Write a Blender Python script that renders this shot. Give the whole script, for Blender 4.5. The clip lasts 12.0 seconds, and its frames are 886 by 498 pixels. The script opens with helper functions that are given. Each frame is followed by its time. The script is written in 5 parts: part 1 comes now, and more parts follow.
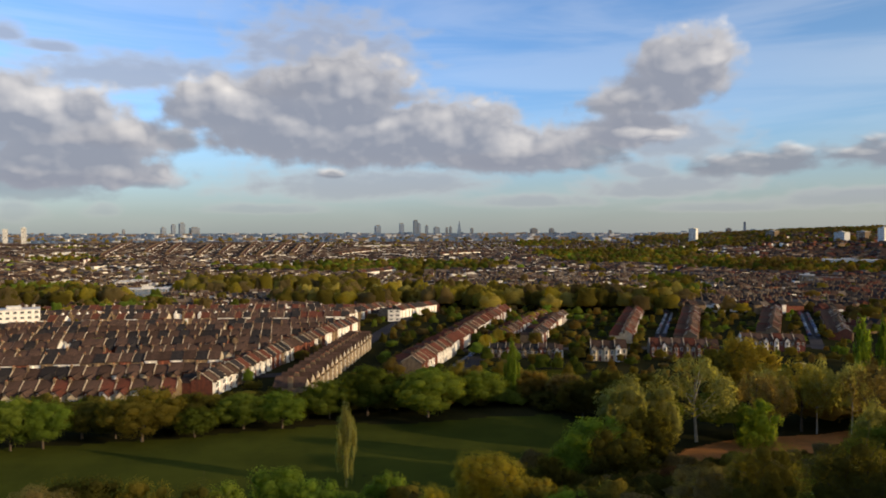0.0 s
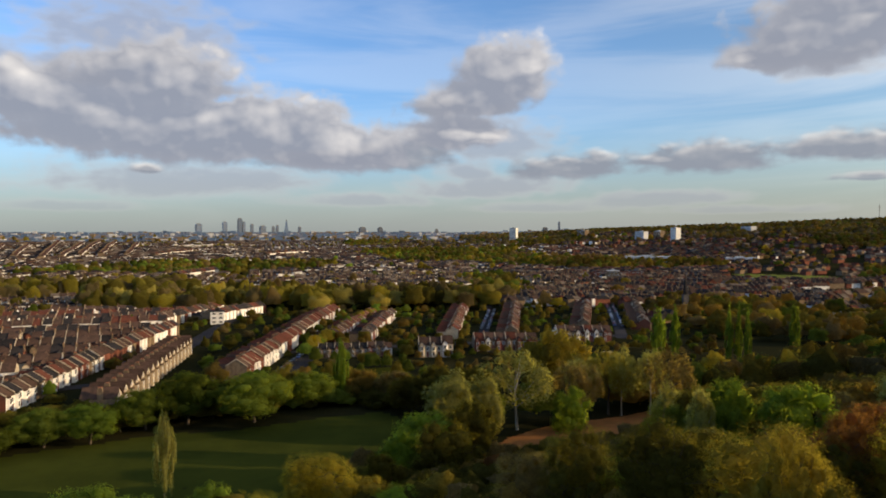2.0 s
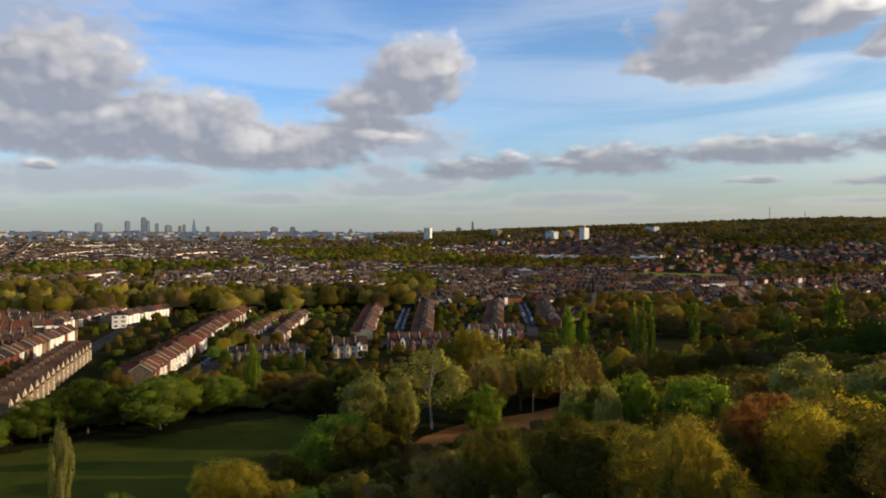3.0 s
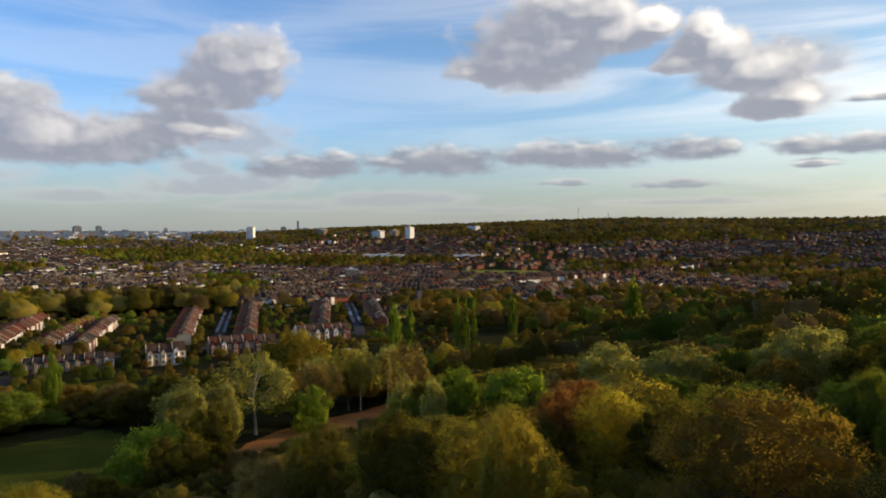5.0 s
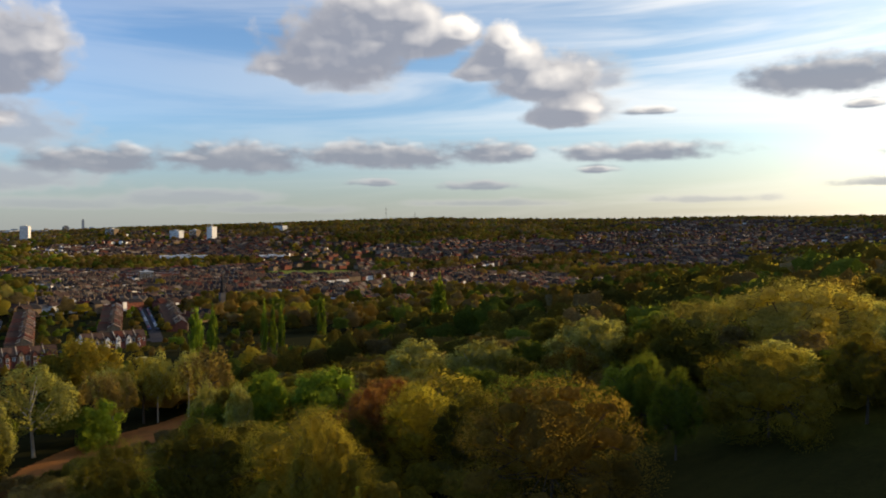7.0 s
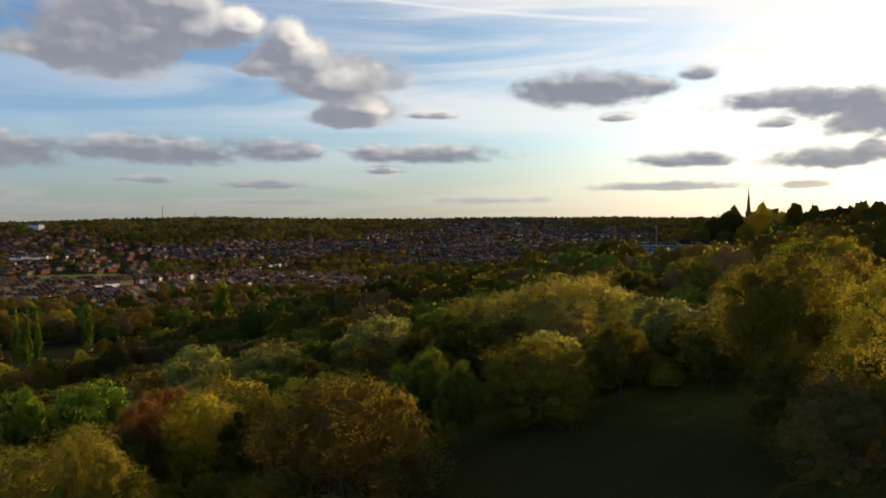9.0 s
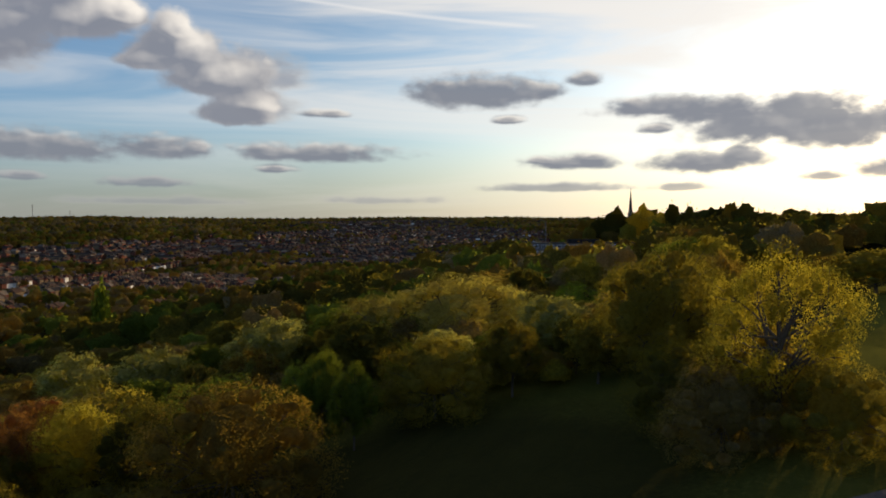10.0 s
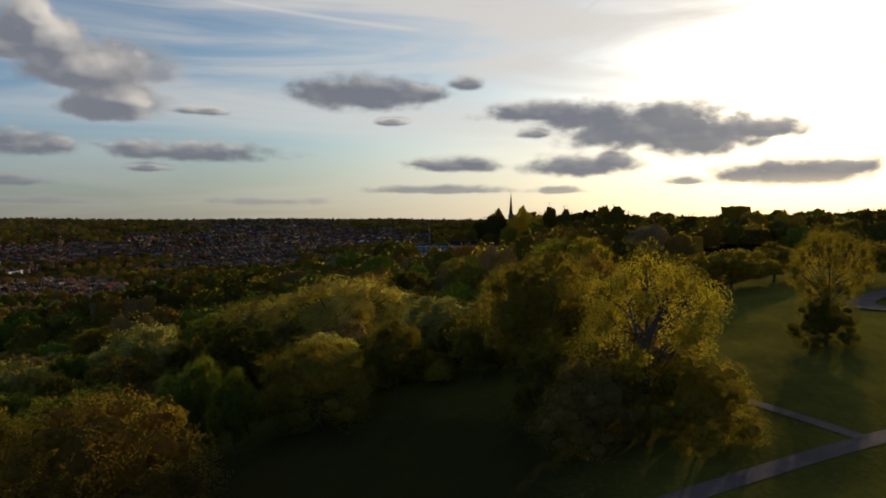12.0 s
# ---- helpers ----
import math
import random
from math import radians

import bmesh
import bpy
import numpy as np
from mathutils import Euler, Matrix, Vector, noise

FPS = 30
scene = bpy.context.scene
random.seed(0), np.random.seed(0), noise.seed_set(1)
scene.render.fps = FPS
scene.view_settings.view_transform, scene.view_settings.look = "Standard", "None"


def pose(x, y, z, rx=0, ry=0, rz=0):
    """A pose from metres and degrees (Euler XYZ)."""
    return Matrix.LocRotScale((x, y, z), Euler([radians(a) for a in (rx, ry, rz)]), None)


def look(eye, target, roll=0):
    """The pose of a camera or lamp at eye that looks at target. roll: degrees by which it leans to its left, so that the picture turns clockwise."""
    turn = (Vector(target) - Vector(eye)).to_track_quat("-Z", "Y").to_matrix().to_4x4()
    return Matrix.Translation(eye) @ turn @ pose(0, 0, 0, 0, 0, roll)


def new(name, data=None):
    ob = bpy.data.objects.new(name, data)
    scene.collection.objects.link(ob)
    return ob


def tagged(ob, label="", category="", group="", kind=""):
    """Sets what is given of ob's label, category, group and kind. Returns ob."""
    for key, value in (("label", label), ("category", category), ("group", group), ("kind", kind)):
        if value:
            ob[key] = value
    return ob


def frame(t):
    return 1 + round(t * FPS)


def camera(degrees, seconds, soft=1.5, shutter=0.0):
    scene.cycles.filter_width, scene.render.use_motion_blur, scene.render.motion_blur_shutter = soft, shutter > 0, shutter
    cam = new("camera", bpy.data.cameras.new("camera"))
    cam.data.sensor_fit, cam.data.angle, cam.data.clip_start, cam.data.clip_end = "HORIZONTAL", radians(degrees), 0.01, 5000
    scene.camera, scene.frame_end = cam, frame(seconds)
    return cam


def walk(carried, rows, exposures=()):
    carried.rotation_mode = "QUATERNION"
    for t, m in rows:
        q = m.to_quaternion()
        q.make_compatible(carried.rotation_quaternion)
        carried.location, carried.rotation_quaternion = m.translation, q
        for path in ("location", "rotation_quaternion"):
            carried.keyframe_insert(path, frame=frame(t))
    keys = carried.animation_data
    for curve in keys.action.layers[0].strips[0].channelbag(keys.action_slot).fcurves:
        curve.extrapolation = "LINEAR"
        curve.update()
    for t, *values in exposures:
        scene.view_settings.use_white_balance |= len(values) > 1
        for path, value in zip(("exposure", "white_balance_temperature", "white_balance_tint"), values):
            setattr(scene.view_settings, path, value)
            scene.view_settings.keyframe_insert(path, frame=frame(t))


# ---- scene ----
# ---- camera: a drone hovers over the lower slope of a park and turns to its right ----
EYE = 60.0
cam = camera(63.4, 12.0, soft=1.9)
TURNS = [  # seconds, degrees turned to the right, pitch, lean
    (0.0, 0.000, -1.316, -0.137),
    (0.5, 3.403, -1.340, -0.105),
    (1.0, 6.811, -1.388, -0.055),
    (1.5, 10.217, -1.392, -0.047),
    (2.0, 13.609, -1.417, -0.050),
    (2.5, 17.004, -1.433, -0.028),
    (3.0, 20.437, -1.424, 0.014),
    (5.0, 34.230, -1.486, -0.000),
    (5.5, 37.769, -1.503, 0.009),
    (6.0, 41.566, -1.519, -0.029),
    (6.5, 45.420, -1.512, -0.005),
    (7.0, 49.438, -1.505, 0.038),
    (9.0, 66.252, -1.499, 0.038),
    (9.5, 70.556, -1.507, 0.033),
    (10.0, 74.661, -1.503, 0.016),
    (10.5, 77.992, -1.487, 0.003),
    (11.0, 79.995, -1.456, -0.016),
    (11.5, 81.802, -1.415, -0.042),
    (12.0, 83.901, -1.364, 0.010),
]
walk(cam, [(t, pose(0, 0, EYE, 90 + pitch, -lean, -turn)) for t, turn, pitch, lean in TURNS],
     exposures=[(0.0, 0.26), (2.5, 0.34), (5.0, 0.42), (7.0, 0.34), (9.0, 0.08), (10.5, -0.22), (12.0, -0.52)])

# ---- light: low sun, blue sky, scattered cumulus ----
SUN_AZ, SUN_EL = 112.5, 13.5  # degrees clockwise from straight ahead at the start, and above the horizon


def polar(az, r):
    return math.sin(radians(az)) * r, math.cos(radians(az)) * r


sun = new("sun", bpy.data.lights.new("sun", "SUN"))
sun.data.energy, sun.data.angle, sun.data.color = 4.1, radians(0.6), (1.0, 0.74, 0.44)
sx, sy = polar(SUN_AZ, math.cos(radians(SUN_EL)))
sun.matrix_world = look((sx * 500, sy * 500, 500 * math.sin(radians(SUN_EL))), (0, 0, 0))


def node(tree, kind, *ins, **props):
    """Adds a node; ins are sockets or values for its first inputs, in order."""
    n = tree.nodes.new(kind)
    for key, value in props.items():
        if key == "op":
            n.operation = value
        elif key == "dims":
            n.noise_dimensions = value
        elif key == "clamp":
            n.clamp = value
        else:
            n.inputs[key.replace("_", " ").title()].default_value = value
    for i, v in enumerate(ins):
        if v is None:
            continue
        if isinstance(v, bpy.types.NodeSocket):
            tree.links.new(v, n.inputs[i])
        else:
            n.inputs[i].default_value = v
    return n


def maths(tree, op, *ins):
    return node(tree, "ShaderNodeMath", *ins, op=op).outputs[0]


def vmath(tree, op, *ins):
    n = node(tree, "ShaderNodeVectorMath", *ins, op=op)
    return n.outputs[1] if op == "LENGTH" else n.outputs[0]


def ramp(tree, value, a, b, lo=0.0, hi=1.0):
    n = tree.nodes.new("ShaderNodeMapRange")
    n.interpolation_type = "SMOOTHSTEP"
    tree.links.new(value, n.inputs[0])
    for i, v in enumerate((a, b, lo, hi)):
        n.inputs[i + 1].default_value = v
    return n.outputs[0]


def mixed(tree, fac, a, b):
    n = tree.nodes.new("ShaderNodeMix")
    n.data_type = "RGBA"
    for sock, v in ((n.inputs[0], fac), (n.inputs[6], a), (n.inputs[7], b)):
        if isinstance(v, bpy.types.NodeSocket):
            tree.links.new(v, sock)
        else:
            sock.default_value = (*v, 1.0) if isinstance(v, tuple) and len(v) == 3 else v
    return n.outputs[2]


# Cloud banks: azimuth, elevation, half width, half height, in degrees.
BANK_SOUTHEAST = [
    (-29.6, 8.9, 3.9, 1.83), (-27.2, 7.1, 6.0, 2.04), (-22.7, 7.1, 6.1, 0.90), (-27.5, 4.9, 6.4, 1.50), (-29.6, 3.3, 4.8, 1.01),
    (-24.7, 3.9, 4.8, 0.57)]
BANK_SOUTH = [
    (-8.2, 11.5, 5.5, 2.21), (-15.9, 9.6, 5.2, 1.88), (-11.7, 8.5, 6.2, 2.57),
    (-6.4, 7.7, 6.9, 2.27), (-0.2, 8.0, 6.9, 2.28), (5.2, 6.8, 5.8, 1.85), (9.6, 6.0, 4.8, 1.14), (3.9, 5.7, 4.9, 0.71),
    (-8.7, 4.7, 1.1, 0.40)]
TOWERING = [
    (18.7, 12.5, 3.3, 2.10), (20.3, 13.1, 1.9, 1.27), (16.0, 10.5, 3.8, 1.41), (13.5, 9.9, 2.6, 0.76), (14.8, 8.0, 3.4, 1.27),
    (11.4, 6.6, 3.0, 0.95), (23.2, 5.1, 4.3, 0.98), (25.5, 5.5, 1.9, 0.80)]
BANK_SOUTHWEST_LOW = [
    (33.5, 5.6, 5.1, 1.20), (30.4, 5.5, 2.7, 0.53), (44.3, 6.0, 6.8, 1.1), (41.6, 6.2, 2.7, 0.80), (52.8, 6.2, 3.9, 0.85), (55.7, 6.2, 1.4, 0.63),
    (64.6, 6.1, 6.4, 0.75), (61.0, 6.0, 2.3, 0.57), (61.6, 4.8, 1.6, 0.33), (44.1, 3.8, 1.9, 0.31), (52.1, 3.6, 3.2, 0.39), (65.3, 9.1, 2.0, 0.35)]
BANK_SOUTHWEST_HIGH = [
    (42.9, 15.1, 5.3, 2.15), (39.8, 13.3, 4.2, 1.77), (37.1, 12.7, 2.2, 0.93), (47.4, 15.0, 3.9, 1.47), (50.4, 15.5, 1.7, 0.97),
    (44.7, 16.9, 4.0, 1.53), (42.1, 13.5, 4.0, 1.68), (54.6, 13.2, 3.3, 1.37), (57.4, 11.8, 3.6, 1.53), (59.4, 10.0, 2.3, 1.21),
    (58.6, 8.9, 2.4, 0.82), (54.4, 14.8, 1.5, 1.04), (52.5, 12.5, 2.1, 0.74)]
BANK_WEST = [
    (77.9, 10.9, 5.4, 1.35), (75.0, 10.9, 3.2, 1.1), (81.9, 10.9, 2.6, 0.84), (85.7, 11.7, 1.5, 0.58), (84.9, 5.4, 3.8, 0.60), (82.8, 5.5, 1.9, 0.35),
    (86.2, 5.7, 1.7, 0.43), (79.7, 8.7, 1.4, 0.35), (83.7, 3.4, 6.2, 0.35), (93.0, 3.3, 2.4, 0.29)]
BANK_SUNSET = [
    (91.6, 9.4, 4.6, 0.8), (95.0, 9.0, 4.0, 1.1), (99.1, 8.1, 6.5, 1.75), (103.6, 7.5, 5.2, 1.74), (107.5, 7.7, 4.2, 0.89), (101.2, 9.0, 4.5, 1.00), (94.8, 5.3, 4.3, 0.92),
    (97.0, 5.6, 2.1, 0.69), (109.7, 4.4, 5.8, 0.97), (112.6, 4.6, 3.1, 0.78), (102.8, 3.9, 1.7, 0.34), (91.3, 7.8, 1.5, 0.44)]
# made-up clouds out of view, their number raised for fill light
rng = random.Random(5)
BANK_UNSEEN = [(rng.uniform(125, 320), rng.uniform(5, 35), rng.uniform(3, 8), rng.uniform(1, 3)) for _ in range(22)]


def cloud_group(name, banks, amount, fold, base, grain):
    """How deep a direction (azimuth, elevation) lies inside the clouds of some banks; 0 at their rim."""
    field = bpy.data.node_groups.new(name, "ShaderNodeTree")
    field.interface.new_socket("Place", in_out="INPUT", socket_type="NodeSocketVector")
    field.interface.new_socket("Depth", in_out="OUTPUT", socket_type="NodeSocketFloat")
    field.interface.new_socket("Swell", in_out="OUTPUT", socket_type="NodeSocketFloat")
    g_in, g_out = field.nodes.new("NodeGroupInput"), field.nodes.new("NodeGroupOutput")
    near = None
    for a, e, w, h in banks:
        # flat below, heaped above
        local = vmath(field, "MULTIPLY_ADD", g_in.outputs[0], (1 / w, 0.74 / h, 0), (-a / w, -(e - 0.35 * h) * 0.74 / h, 0))
        local = vmath(field, "MAXIMUM", local, vmath(field, "MULTIPLY", local, (-1.0, -1.9, 0.0)))
        off = vmath(field, "LENGTH", local)
        near = off if near is None else maths(field, "SMOOTH_MIN", near, off, 0.3)
    stretch = vmath(field, "MULTIPLY", g_in.outputs[0], grain)
    puff = node(field, "ShaderNodeTexNoise", stretch, scale=1.0, detail=4.5, roughness=0.5)
    curl = node(field, "ShaderNodeTexNoise", stretch, scale=2.1, detail=3.0, roughness=0.42)
    billow = maths(field, "SUBTRACT", curl.outputs[0], 0.5)
    depth = maths(field, "SUBTRACT", 1.0 + base, near)
    broad_puff = node(field, "ShaderNodeTexNoise", stretch, scale=1.0, detail=2.0, roughness=0.4)
    swell = maths(field, "MULTIPLY_ADD", maths(field, "SUBTRACT", broad_puff.outputs[0], 0.5), amount * 0.75, depth)
    field.links.new(swell, g_out.inputs[1])
    depth = maths(field, "MULTIPLY_ADD", maths(field, "SUBTRACT", puff.outputs[0], 0.5), amount, depth)
    depth = maths(field, "MULTIPLY_ADD", billow, -fold, depth)
    field.links.new(depth, g_out.inputs[0])
    return field


# thin, half-transparent cloud: the fraying top of the southern bank, veils under the tower, low sheets
VEILS_SOUTH = [
    (-9.9, 14.7, 6.1, 2.38), (-6.4, 13.9, 4.6, 1.9), (-4.5, 13.0, 2.5, 1.2), (-13.5, 11.8, 4.0, 1.3), (14.8, 8.2, 3.6, 1.5), (18.1, 7.1, 4.4, 1.7),
    (-24.0, 11.6, 6.2, 1.2), (-18.7, 12.1, 3.2, 0.9), (-28.5, 12.9, 2.0, 0.4), (-31.2, 13.6, 1.2, 0.6), (-2.5, 10.7, 2.2, 0.35), (15.6, 4.8, 2.4, 0.8),
    (15.7, 3.2, 4.8, 0.6), (-7.3, 3.9, 9.4, 1.3), (-1.5, 4.1, 5.4, 1.0), (7.0, 2.5, 6.0, 0.5), (-14.0, 1.9, 5.0, 0.4), (-25.4, 1.7, 1.2, 0.5),
    (-30.7, 1.7, 1.6, 0.8), (17.5, 3.7, 6.5, 0.8)]
VEILS_WEST = [
    (31.0, 2.6, 5.0, 0.5), (53.0, 2.2, 6.0, 0.3), (70.0, 2.4, 5.0, 0.3), (29.5, 2.4, 3.0, 0.4), (60.5, 13.0, 2.6, 0.8), (62.0, 11.6, 2.0, 0.9),
    (61.0, 9.6, 2.0, 1.2), (42.1, 11.6, 3.2, 0.9), (38.5, 12.4, 2.4, 0.9), (28.0, 2.3, 5.0, 0.5), (22.0, 1.9, 6.0, 0.4), (36.0, 1.6, 6.0, 0.3)]
southern = BANK_SOUTHEAST + BANK_SOUTH + TOWERING
HEAPED = cloud_group("heaped_clouds", [c for c in southern if c[3] > 1.25] + BANK_SOUTHWEST_HIGH + BANK_UNSEEN, 1.3, 0.55, 0.32, (0.34, 0.42, 0))
FLAT = cloud_group("flat_clouds", [c for c in southern if c[3] <= 1.25] + BANK_SOUTHWEST_LOW + BANK_WEST + BANK_SUNSET, 1.2, 0.6, 0.27, (0.42, 0.75, 0))
VEIL = cloud_group("thin_clouds", VEILS_SOUTH + VEILS_WEST, 1.5, 0.9, 0.4, (0.3, 0.6, 0))

world = bpy.data.worlds.new("sky")
scene.world = world
world.use_nodes = True
wt = world.node_tree
wt.nodes.clear()
sky = wt.nodes.new("ShaderNodeTexSky")
sky.sky_type, sky.sun_disc = "NISHITA", False
sky.sun_elevation, sky.sun_rotation = radians(SUN_EL), radians(SUN_AZ)
sky.altitude, sky.air_density, sky.dust_density, sky.ozone_density = 100, 1.0, 0.9, 3.0
way = wt.nodes.new("ShaderNodeTexCoord").outputs["Generated"]
axes = node(wt, "ShaderNodeSeparateXYZ", way)
azim = maths(wt, "DEGREES", maths(wt, "ARCTAN2", axes.outputs[0], axes.outputs[1]))
behind = maths(wt, "LESS_THAN", azim, -90.0)
azim = maths(wt, "MULTIPLY_ADD", behind, 360.0, azim)
elev = maths(wt, "DEGREES", maths(wt, "ARCSINE", axes.outputs[2]))
place = node(wt, "ShaderNodeCombineXYZ", azim, elev, 0.0).outputs[0]


def cloud_depth(group, shift):
    n = wt.nodes.new("ShaderNodeGroup")
    n.node_tree = group
    wt.links.new(vmath(wt, "ADD", place, shift), n.inputs[0])
    return n.outputs


body, body_swell = cloud_depth(HEAPED, (0, 0, 0))
sunward = cloud_depth(HEAPED, (1.0, 1.3, 0))[1]
layer, layer_swell = cloud_depth(FLAT, (0, 0, 0))
above = cloud_depth(FLAT, (0.15, 0.32, 0))[1]
veil = cloud_depth(VEIL, (0, 0, 0))[0]
to_sun = maths(wt, "ARCCOSINE", node(wt, "ShaderNodeVectorMath", way, (sx, sy, math.sin(radians(SUN_EL))), op="DOT_PRODUCT").outputs[1])
away = ramp(wt, to_sun, 0.2, 1.5, 0.0, 1.0)


def billows(shift):
    at = vmath(wt, "MULTIPLY", vmath(wt, "ADD", place, shift), (0.42, 0.5, 0))
    return node(wt, "ShaderNodeTexNoise", at, scale=1.0, detail=2.5, roughness=0.45).outputs[0]


relief = maths(wt, "SUBTRACT", billows((0, 0, 0)), billows((0.35, 0.5, 0)))
cover = ramp(wt, body, -0.08, 0.42)
broad = maths(wt, "MULTIPLY", ramp(wt, maths(wt, "SUBTRACT", body_swell, sunward), 0.1, 1.25), ramp(wt, body, 0.35, 1.6, 1.0, 0.25))
glow = maths(wt, "MULTIPLY_ADD", relief, 0.55, broad)
rim_side = maths(wt, "MAXIMUM", ramp(wt, maths(wt, "SUBTRACT", body_swell, sunward), -0.2, 0.5), ramp(wt, away, 0.0, 0.45, 0.8, 0.1))
rim = maths(wt, "MULTIPLY", ramp(wt, body, 0.1, 0.8, 1.0, 0.0), ramp(wt, away, 0.0, 1.0, 0.5, 0.35))
glow = maths(wt, "MAXIMUM", glow, maths(wt, "MULTIPLY", rim, rim_side))
glow = node(wt, "ShaderNodeClamp", glow).outputs[0]
shade_colour = mixed(wt, away, (0.24, 0.25, 0.285), (0.215, 0.23, 0.278))
lit_colour = mixed(wt, away, (1.0, 0.92, 0.80), (0.92, 0.85, 0.77))
heap_colour = mixed(wt, glow, shade_colour, lit_colour)
flat_cover = maths(wt, "MULTIPLY", ramp(wt, layer, -0.05, 0.75, 0.0, 0.95), ramp(wt, elev, 1.2, 4.6, 0.35, 1.0))
flat_glow = maths(wt, "MULTIPLY_ADD", relief, 0.4, maths(wt, "MULTIPLY", ramp(wt, maths(wt, "SUBTRACT", layer_swell, above), 0.05, 0.55, 0.0, 0.75), ramp(wt, layer, 0.3, 1.1, 1.0, 0.2)))
flat_side = maths(wt, "MAXIMUM", ramp(wt, maths(wt, "SUBTRACT", layer_swell, above), -0.1, 0.35), ramp(wt, away, 0.0, 0.45, 0.8, 0.1))
flat_rim = maths(wt, "MULTIPLY", maths(wt, "MULTIPLY", ramp(wt, layer, 0.1, 0.6, 1.0, 0.0), flat_side), ramp(wt, away, 0.0, 1.0, 0.45, 0.2))
flat_glow = maths(wt, "MULTIPLY", flat_glow, ramp(wt, elev, 3.2, 6.0, 0.3, 1.0))
flat_glow = node(wt, "ShaderNodeClamp", maths(wt, "MAXIMUM", flat_glow, flat_rim)).outputs[0]
flat_colour = mixed(wt, flat_glow, mixed(wt, away, (0.20, 0.215, 0.258), (0.205, 0.222, 0.262)), lit_colour)
wisp_at = vmath(wt, "MULTIPLY", vmath(wt, "ADD", place, (30.0, 0.0, 0.0)), (0.03, 0.26, 0))
wisp = node(wt, "ShaderNodeTexNoise", wisp_at, scale=1.0, detail=5.0, roughness=0.55, distortion=0.8)
cirrus = maths(wt, "MULTIPLY", ramp(wt, wisp.outputs[0], 0.33, 0.64), ramp(wt, elev, 3.0, 12.0, 0.25, 0.85))
cirrus = maths(wt, "MULTIPLY", cirrus, ramp(wt, to_sun, 0.35, 1.55, 1.0, 0.16))
tint = mixed(wt, ramp(wt, to_sun, 0.4, 2.0), (1.10, 1.03, 0.92), (0.93, 1.10, 1.36))
clear = vmath(wt, "SCALE", vmath(wt, "MULTIPLY", sky.outputs[0], tint))
dip = maths(wt, "MULTIPLY", ramp(wt, to_sun, 0.5, 0.9), ramp(wt, to_sun, 1.2, 1.7, 1.0, 0.0))
wt.links.new(maths(wt, "MULTIPLY_ADD", dip, -0.018, 0.128), clear.node.inputs["Scale"])
haze_away = ramp(wt, to_sun, 0.15, 1.0)
hazy = mixed(wt, ramp(wt, elev, 0.0, 9.0, 0.7, 0.0), clear, mixed(wt, haze_away, (0.72, 0.66, 0.52), (0.24, 0.25, 0.245)))
with_wisps = mixed(wt, cirrus, hazy, (0.86, 0.81, 0.75))


def contrail(az0, el0, az1, el1, thick, strength):
    """A thin straight trail between two directions."""
    slope = (el1 - el0) / (az1 - az0)
    off = maths(wt, "ABSOLUTE", maths(wt, "MULTIPLY_ADD", maths(wt, "SUBTRACT", azim, az0), -slope, maths(wt, "SUBTRACT", elev, el0)))
    ends = maths(wt, "MULTIPLY", ramp(wt, azim, az0 - 1.5, az0 + 1.5), ramp(wt, azim, az1 - 1.5, az1 + 1.5, 1.0, 0.0))
    frayed = maths(wt, "MULTIPLY_ADD", wisp.outputs[0], 0.3, off)
    return maths(wt, "MULTIPLY", ends, ramp(wt, frayed, 0.12, 0.16 + thick, strength, 0.0))


trails = maths(wt, "MAXIMUM", contrail(51.0, 18.6, 82.0, 15.6, 0.25, 0.5), contrail(93.3, 15.4, 98.6, 19.4, 0.3, 0.6))
with_wisps = mixed(wt, trails, with_wisps, (0.85, 0.82, 0.79))
veil_cover = maths(wt, "MULTIPLY", ramp(wt, veil, -0.1, 0.95, 0.0, 0.72), ramp(wt, elev, 1.0, 3.6, 0.4, 1.0))
veil_colour = mixed(wt, ramp(wt, veil, 0.2, 1.1), mixed(wt, away, (0.6, 0.56, 0.5), (0.42, 0.41, 0.41)), (0.29, 0.295, 0.33))
veiled = mixed(wt, veil_cover, with_wisps, veil_colour)
with_flat = mixed(wt, flat_cover, veiled, flat_colour)
clouded = mixed(wt, maths(wt, "MULTIPLY", cover, 0.97), with_flat, heap_colour)
back = node(wt, "ShaderNodeBackground", clouded, 1.16)
wt.links.new(back.outputs[0], wt.nodes.new("ShaderNodeOutputWorld").inputs[0])

# ---- materials ----


def material(name):
    m = bpy.data.materials.new(name)
    m.use_nodes = True
    t = m.node_tree
    return m, t, t.nodes["Principled BSDF"]


